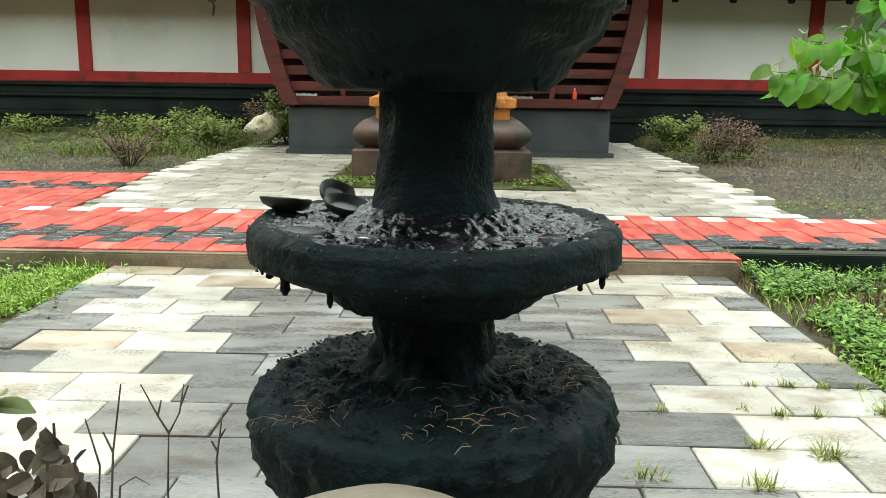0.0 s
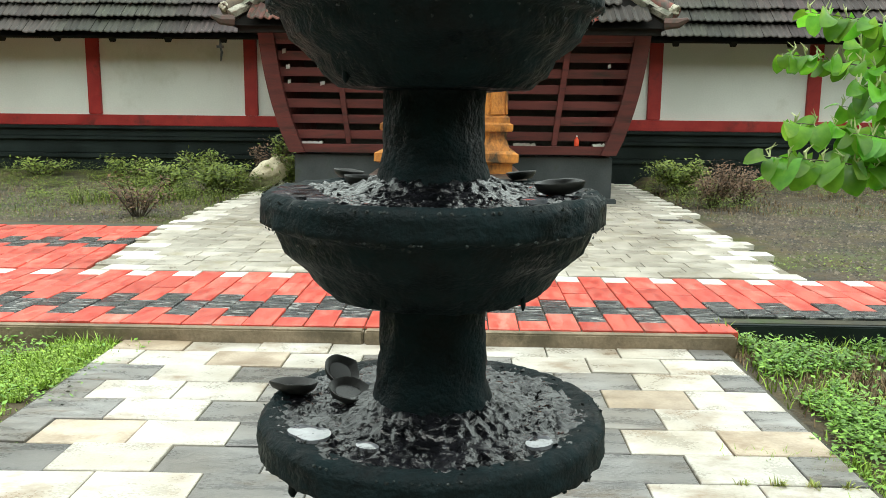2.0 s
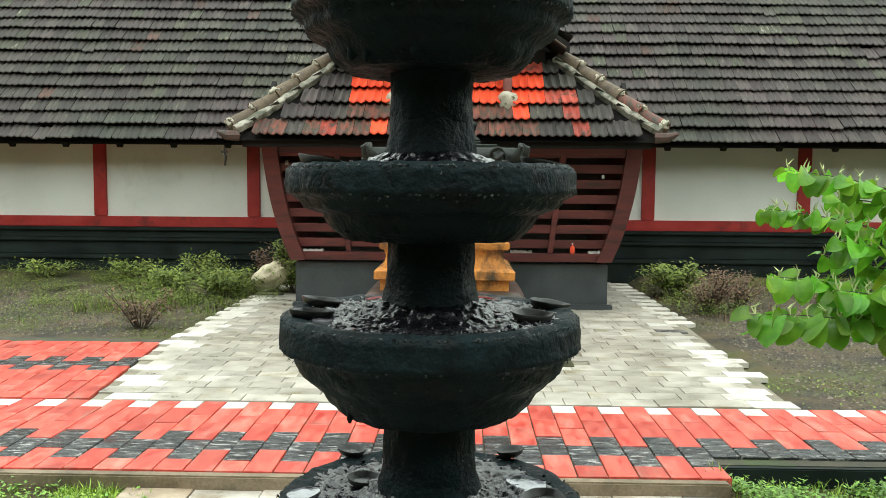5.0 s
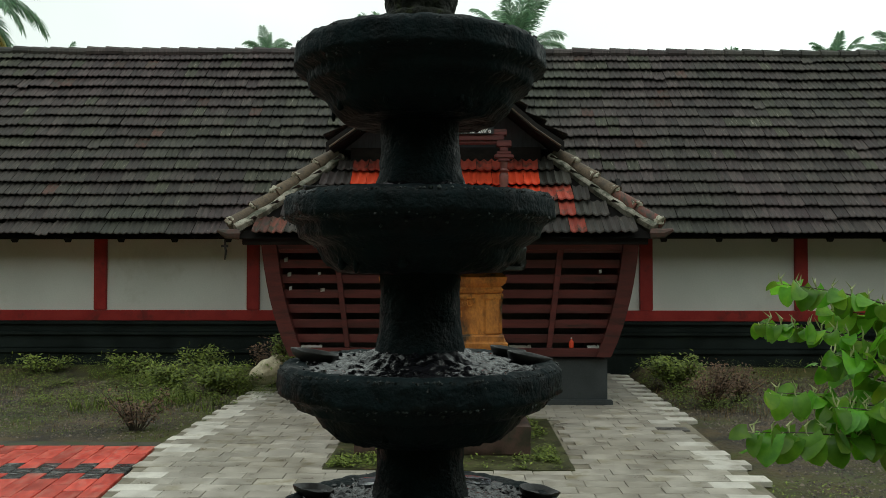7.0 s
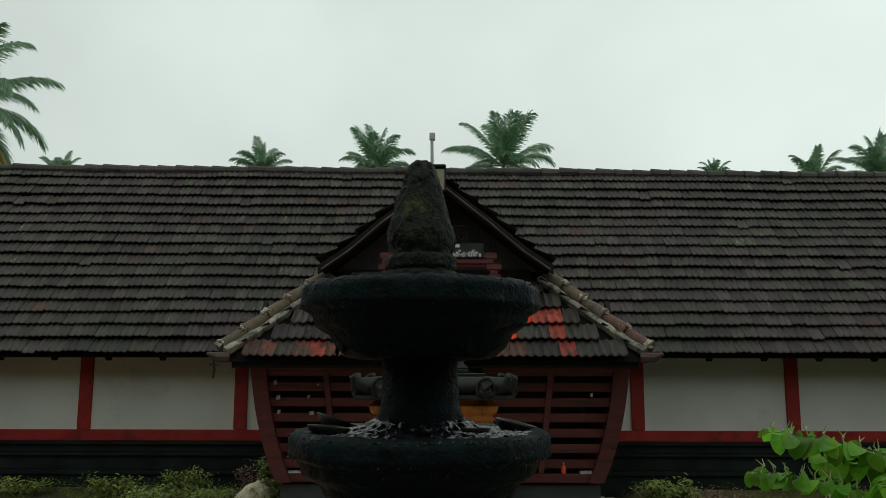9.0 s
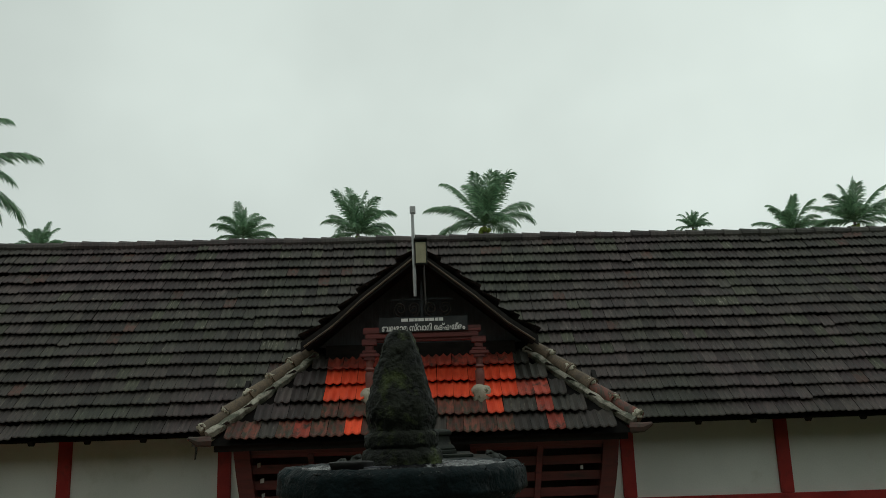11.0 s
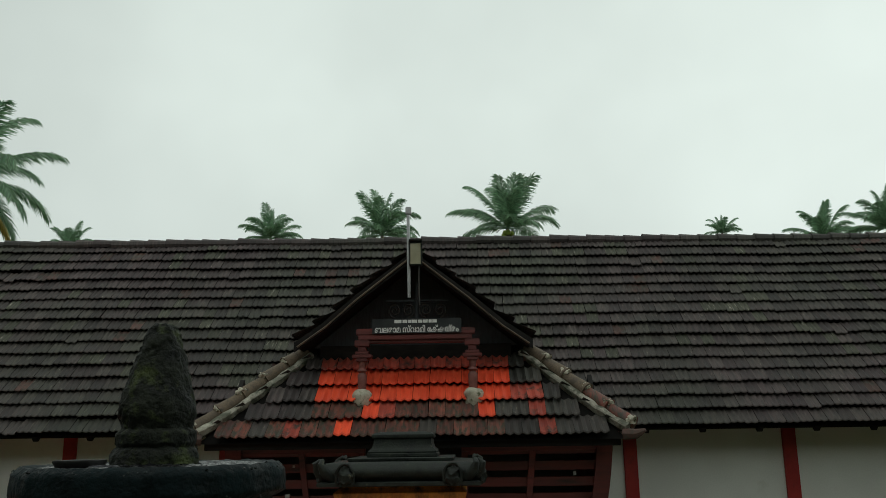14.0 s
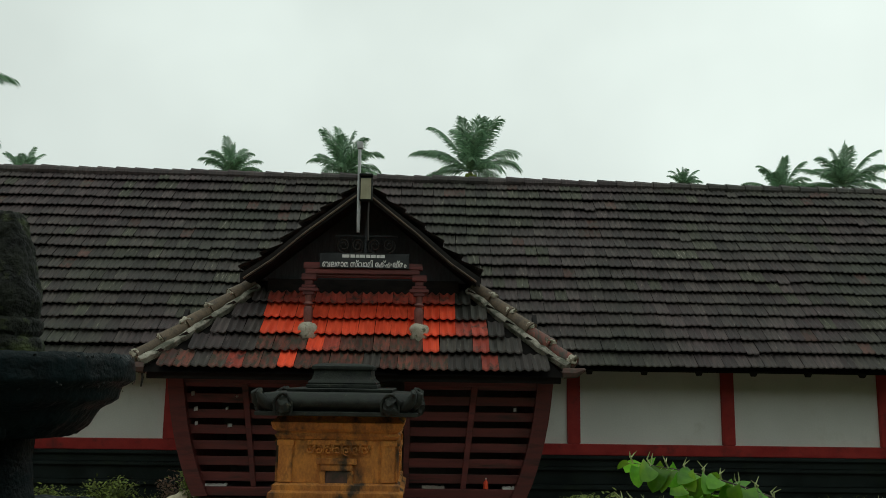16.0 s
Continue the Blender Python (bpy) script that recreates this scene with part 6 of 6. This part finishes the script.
# ---- small things ----
def build_hook():
    e = thing("hanging_iron_bracket", -4.05, 14.32, 2.45, "black iron bracket hanging under the eave", "bracket")
    bm = bmesh.new()
    tube(bm, [(0, 0, 0.03), (0, 0, -0.12), (0.02, 0, -0.2), (0.0, 0, -0.36)], [0.012, 0.02, 0.022, 0.012], 7)
    box(bm, -0.06, 0.05, -0.02, 0.02, -0.14, -0.10)
    part("bar", bm, M_IRON, e)


build_hook()


def build_scraps():
    rng = random.Random(66)
    for x, z, w, h in ((-2.33, 2.06, 0.045, 0.06), (-2.29, 1.86, 0.05, 0.055), (-1.84, 1.65, 0.06, 0.05), (-1.88, 1.87, 0.035, 0.04), (-2.28, 1.67, 0.04, 0.05), (-1.75, 2.03, 0.03, 0.035), (1.93, 1.9, 0.04, 0.05)):
        k = (z - 0.74) / 1.56
        y = 11.56 - 0.26 * k - 0.036
        bm = bmesh.new()
        vs = [[bm.verts.new((x + w * (i / 2 - 0.5), y - 0.006 * math.sin(i * 1.3 + j), z + h * (j / 2 - 0.5) + 0.004 * i)) for i in range(3)] for j in range(3)]
        for j in range(2):
            for i in range(2):
                bm.faces.new((vs[j][i], vs[j][i + 1], vs[j + 1][i + 1], vs[j + 1][i]))
        bmesh.ops.solidify(bm, geom=list(bm.faces), thickness=0.002)
        tagged(part("paper_scrap", bm, M_LETTER), "small white paper scrap stuck on the slatted screen", "paper", "paper scraps")
    for x, w, h, mt, nm, lab in ((-2.02, 0.30, 0.05, M_LIME, "folded_cloth", "pale folded cloth lying on the screen rail"), (0.86, 0.30, 0.06, M_PAVE_W, "folded_cloth", "pale folded cloth lying on the screen rail"), (1.86, 0.16, 0.06, M_LIME, "folded_cloth", "small pale cloth lying on the screen rail")):
        bm = bmesh.new()
        n = 10
        rows_ = [[bm.verts.new((x + w * (i / n - 0.5), 11.47 + 0.05 * j, 0.858 + (h * (0.5 + 0.5 * noise.noise(Vector((i * 0.7, j, x)))) if j in (1, 2) else 0.0))) for i in range(n + 1)] for j in range(4)]
        for a, b in zip(rows_, rows_[1:]):
            for i in range(n):
                bm.faces.new((a[i], a[i + 1], b[i + 1], b[i]))
        bmesh.ops.solidify(bm, geom=list(bm.faces), thickness=0.006)
        tagged(smooth(part(nm, bm, mt), 80), lab, "cloth", "cloths on the rail")
    e = thing("small_bottle", 1.56, 11.50, 0.858, "small orange-red bottle standing on the screen rail", "bottle")
    bm = revolve([(0.030, 0.0), (0.033, 0.01), (0.033, 0.085), (0.014, 0.11), (0.014, 0.125)], 16)
    body = smooth(part("body", bm, M_TILERED, e))
    bm = revolve([(0.016, 0.126), (0.016, 0.145), (0.012, 0.148)], 12)
    part("cap", bm, M_LETTER, body, "white cap")


build_scraps()

# ---- paving: bed, pavers, kerb ----
def paver_mesh(name, w, l, h, mat, bevel=0.0035):
    bm = bmesh.new()
    box(bm, -w / 2, w / 2, -l / 2, l / 2, -h, 0.0)
    top = [e for e in bm.edges if all(v.co.z > -1e-6 for v in e.verts)]
    bmesh.ops.bevel(bm, geom=top, offset=bevel, segments=1, affect="EDGES")
    me = bpy.data.meshes.new(name)
    bm.to_mesh(me)
    bm.free()
    me.materials.append(mat)
    return me


def build_forecourt():
    bm = boxes((-1.90, 1.54, -3.6, 4.80, -0.08, -0.012), bevel=0)
    bed = part("pavement_forecourt", bm, M_JOINT)
    tagged(bed, "pavement of pale, grey and tan stone pavers round the lamp", "pavement", kind="structure")
    rng = random.Random(15)
    W, D = 0.40, 0.2525
    ms = {k: paver_mesh("paver", W - 0.007, D - 0.007, 0.05, mm) for k, mm in (("w", M_PAVE_W), ("g", M_PAVE_G), ("t", M_PAVE_T))}
    hs = {k: paver_mesh("paver", W / 2 - 0.007, D - 0.007, 0.05, mm) for k, mm in (("w", M_PAVE_W), ("g", M_PAVE_G), ("t", M_PAVE_T))}
    phase = {"A": -1.88, "B": -1.68}
    pattern = ["Atwwwgwwwg", "Bwwtwggwww", "Agwgggggwg", "Bgwwggggtw", "Agwgggggwg", "Bgtwggggwt", "Agwgggggwg", "Bwwwggggww", "Awwgggggww", "Bgwwggggww", "Awwgggggww"]
    y = 4.752
    for row in range(33):
        code = pattern[row] if row < len(pattern) else ("A" if row % 2 == 0 else "B") + "".join(rng.choice("wwggt") for k in range(9))
        x = phase[code[0]]
        colours = code[1:]
        zz = lambda: rng.uniform(-0.004, 0.004)
        if code[0] == "B":
            piece("paver", hs[colours[0]], bed, pose(-1.78, y, zz()))
            colours = colours[1:]
        for c in colours:
            if x + W > 1.6:
                piece("paver", hs[c], bed, pose(x + W / 4, y, zz()))
            else:
                piece("paver", ms[c], bed, pose(x + W / 2, y, zz(), rng.gauss(0, 0.3), rng.gauss(0, 0.3), rng.gauss(0, 0.25)))
            x += W
        y -= D
    # kerb riser
    kerb = thing("kerb", 0, 4.84, 0.0, "dusty concrete riser between the two pavements", "kerb", kind="structure")
    x = -12.0
    while x < 1.6:
        ln = min(2.3, 1.60 - x)
        bm = boxes((x, x + ln - 0.006, -0.035, 0.04, -0.08, 0.078 + rng.uniform(-0.003, 0.003)), bevel=0.01)
        part("kerb_block", bm, M_CONC, kerb)
        x += 2.3
    # black colour here stands in for the shadow gap along the slab edge
    bm = boxes((1.62, 12, 0.27, 0.32, -0.08, 0.070), bevel=0.008)
    part("kerb_edge", bm, M_PLINTH, kerb, "slab edge painted black for its shadow gap")


build_forecourt()


def build_red_band():
    bm = boxes((-12, 12, 5.17, 6.45, -0.02, 0.070), (-12, 1.60, 4.885, 5.168, -0.02, 0.070), bevel=0)
    bed = part("pavement_band", bm, M_JOINT)
    tagged(bed, "banded paving of red, black and white painted blocks", "pavement", kind="structure")
    rng = random.Random(16)
    CW, L = 0.178, 0.385
    kinds = {(c, h): paver_mesh("block", CW - 0.008, (L if not h else L / 2) - 0.008, 0.05, mm) for c, mm in (("r", M_RED), ("b", M_BLACK), ("w", M_WHITE)) for h in (0, 1)}
    count = 0
    far_v, far_f, far_m = [], [], []
    i = 0
    x = -11.9
    while x < 11.9:
        seq = [("r", 1), ("b", 0), ("r", 0), ("r", 0), ("w", 1)] if i % 2 else [("r", 0), ("b", 0), ("r", 0), ("r", 0)]
        y = 4.885
        for c, h in seq:
            ln = L / 2 if h else L
            if x > 1.52 and c == "b" and y < 5.1:
                c, h, y, ln = "b", 1, 5.27, L / 2
            if not (x > 1.52 and y < 5.1):
                if -4.2 < x < 5.2 and count < 300:
                    piece("block", kinds[c, h], bed, pose(x + CW / 2, y + ln / 2, 0.085 + rng.uniform(-0.003, 0.003), rng.gauss(0, 0.3), rng.gauss(0, 0.4), rng.gauss(0, 0.3)))
                    count += 1
                else:
                    add_block(far_v, far_f, far_m, x, y, CW - 0.008, ln - 0.008, 0.085, c)
            y += ln
        x += CW
        i += 1
    joined_blocks("far_blocks", bed, far_v, far_f, far_m)


def add_block(vs, fs, ms, x, y, w, l, z, c):
    o = len(vs)
    b = 0.006
    vs += [(x, y, z - 0.05), (x + w, y, z - 0.05), (x + w, y + l, z - 0.05), (x, y + l, z - 0.05), (x, y, z - b), (x + w, y, z - b), (x + w, y + l, z - b), (x, y + l, z - b),
           (x + b, y + b, z), (x + w - b, y + b, z), (x + w - b, y + l - b, z), (x + b, y + l - b, z)]
    for k in range(4):
        j = (k + 1) % 4
        fs.append((o + k, o + j, o + 4 + j, o + 4 + k))
        fs.append((o + 4 + k, o + 4 + j, o + 8 + j, o + 8 + k))
    fs.append((o + 8, o + 9, o + 10, o + 11))
    ms += ["rbwpe".index(c)] * 9


def joined_blocks(name, parent, vs, fs, ms):
    me = bpy.data.meshes.new(name)
    me.from_pydata(vs, [], fs)
    for mm in (M_RED, M_BLACK, M_WHITE, M_PATHFAR, M_PATHPALE):
        me.materials.append(mm)
    me.polygons.foreach_set("material_index", ms)
    ob = new(name, me)
    ob.parent = parent
    tagged(ob, "further blocks of the same paving", kind="stuff")


build_red_band()


def build_side_band():
    bm = bmesh.new()
    vs = [bm.verts.new(c) for c in ((-12, 6.46, 0.068), (-2.86, 6.46, 0.068), (-3.19, 9.05, 0.068), (-12, 9.05, 0.068))]
    bm.faces.new(vs)
    r = bmesh.ops.extrude_face_region(bm, geom=list(bm.faces))
    bmesh.ops.translate(bm, vec=(0, 0, -0.08), verts=[v for v in r["geom"] if isinstance(v, bmesh.types.BMVert)])
    bmesh.ops.recalc_face_normals(bm, faces=bm.faces)
    bed = part("pavement_side_path", bm, M_JOINT)
    tagged(bed, "side path of red and black painted blocks", "pavement", kind="structure")
    rng = random.Random(17)
    CW, L = 0.178, 0.385
    kinds = {(c, h): paver_mesh("block", CW - 0.008, (L if not h else L / 2) - 0.008, 0.05, mm) for c, mm in (("r", M_RED), ("b", M_BLACK)) for h in (0, 1)}
    fv, ff, fm = [], [], []
    count = 0
    x, i = -3.06, 0
    while x > -11.9:
        seq = [("r", 1), ("r", 0), ("r", 0), ("b", 0), ("r", 0), ("r", 0), ("r", 1)] if i % 2 else [("r", 0), ("r", 0), ("r", 0), ("b", 0), ("r", 0), ("r", 0)]
        y = 6.47
        for c, h in seq:
            ln = L / 2 if h else L
            xx = x - 0.125 * (y - 6.47)
            if x > -6.4 and count < 120:
                piece("block", kinds[c, h], bed, pose(xx + CW / 2, y + ln / 2, 0.085 + rng.uniform(-0.003, 0.003), rng.gauss(0, 0.3), rng.gauss(0, 0.3), 7.1))
                count += 1
            else:
                add_block(fv, ff, fm, xx, y, CW - 0.012, ln - 0.008, 0.085, c)
            y += ln
        x -= CW
        i += 1
    joined_blocks("far_blocks", bed, fv, ff, fm)


build_side_band()


def build_path():
    bm = bmesh.new()
    vs = [bm.verts.new(c) for c in ((-2.84, 6.455, 0.07), (2.62, 6.455, 0.07), (2.86, 11.3, 0.07), (2.86, 14.85, 0.07), (-3.14, 14.85, 0.07), (-3.16, 9.0, 0.07))]
    bm.faces.new(vs)
    r = bmesh.ops.extrude_face_region(bm, geom=list(bm.faces))
    bmesh.ops.translate(bm, vec=(0, 0, -0.09), verts=[v for v in r["geom"] if isinstance(v, bmesh.types.BMVert)])
    bmesh.ops.recalc_face_normals(bm, faces=bm.faces)
    bed = part("pavement_path", bm, M_PATHJOINT)
    tagged(bed, "worn pale paved path from the lamp to the porch", "pavement", kind="structure")
    rng = random.Random(18)
    W, D = 0.36, 0.205
    full = {c: paver_mesh("paver", W - 0.006, D - 0.006, 0.05, mm, 0.003) for c, mm in (("p", M_PATH), ("w", M_PATHPALE), ("g", M_PAVE_G))}
    fv, ff, fm = [], [], []
    count, row, y = 0, 0, 6.46
    while y < 14.7:
        left = -2.84 - 0.33 * min(1, (y - 6.46) / 2.5)
        right = 2.62 + 0.24 * min(1, (y - 6.46) / 4.8)
        x = left + (0.0 if row % 2 else 0.11) + rng.uniform(-0.02, 0.02)
        while x + W < right + 0.12 + rng.uniform(0, 0.06):
            cx, cyy = x + W / 2, y + D / 2
            inside_bed = -1.26 < cx < 1.12 and 7.8 < cyy < 10.45
            under = abs(cx - PCX) < 2.2 and cyy > 11.5
            if not inside_bed and not under:
                edge = x - left < 0.2 or right - x - W < 0.12
                c = ("w" if row % 2 else rng.choice("gpp")) if edge and (x > 0 or y > 9.1) else "p"
                if edge and c == "p" and rng.random() < 0.55:
                    c = "w"
                if count < 300:
                    piece("paver", full[c], bed, pose(cx, cyy, 0.085 + rng.uniform(-0.003, 0.003), rng.gauss(0, 0.3), rng.gauss(0, 0.3), rng.gauss(0, 0.3)))
                    count += 1
                else:
                    add_block(fv, ff, fm, x, y, W - 0.006, D - 0.006, 0.085 + rng.uniform(-0.003, 0.003), {"p": "p", "w": "e", "g": "b"}[c])
            x += W
        y += D
        row += 1
    joined_blocks("far_pavers", bed, fv, ff, fm)


build_path()
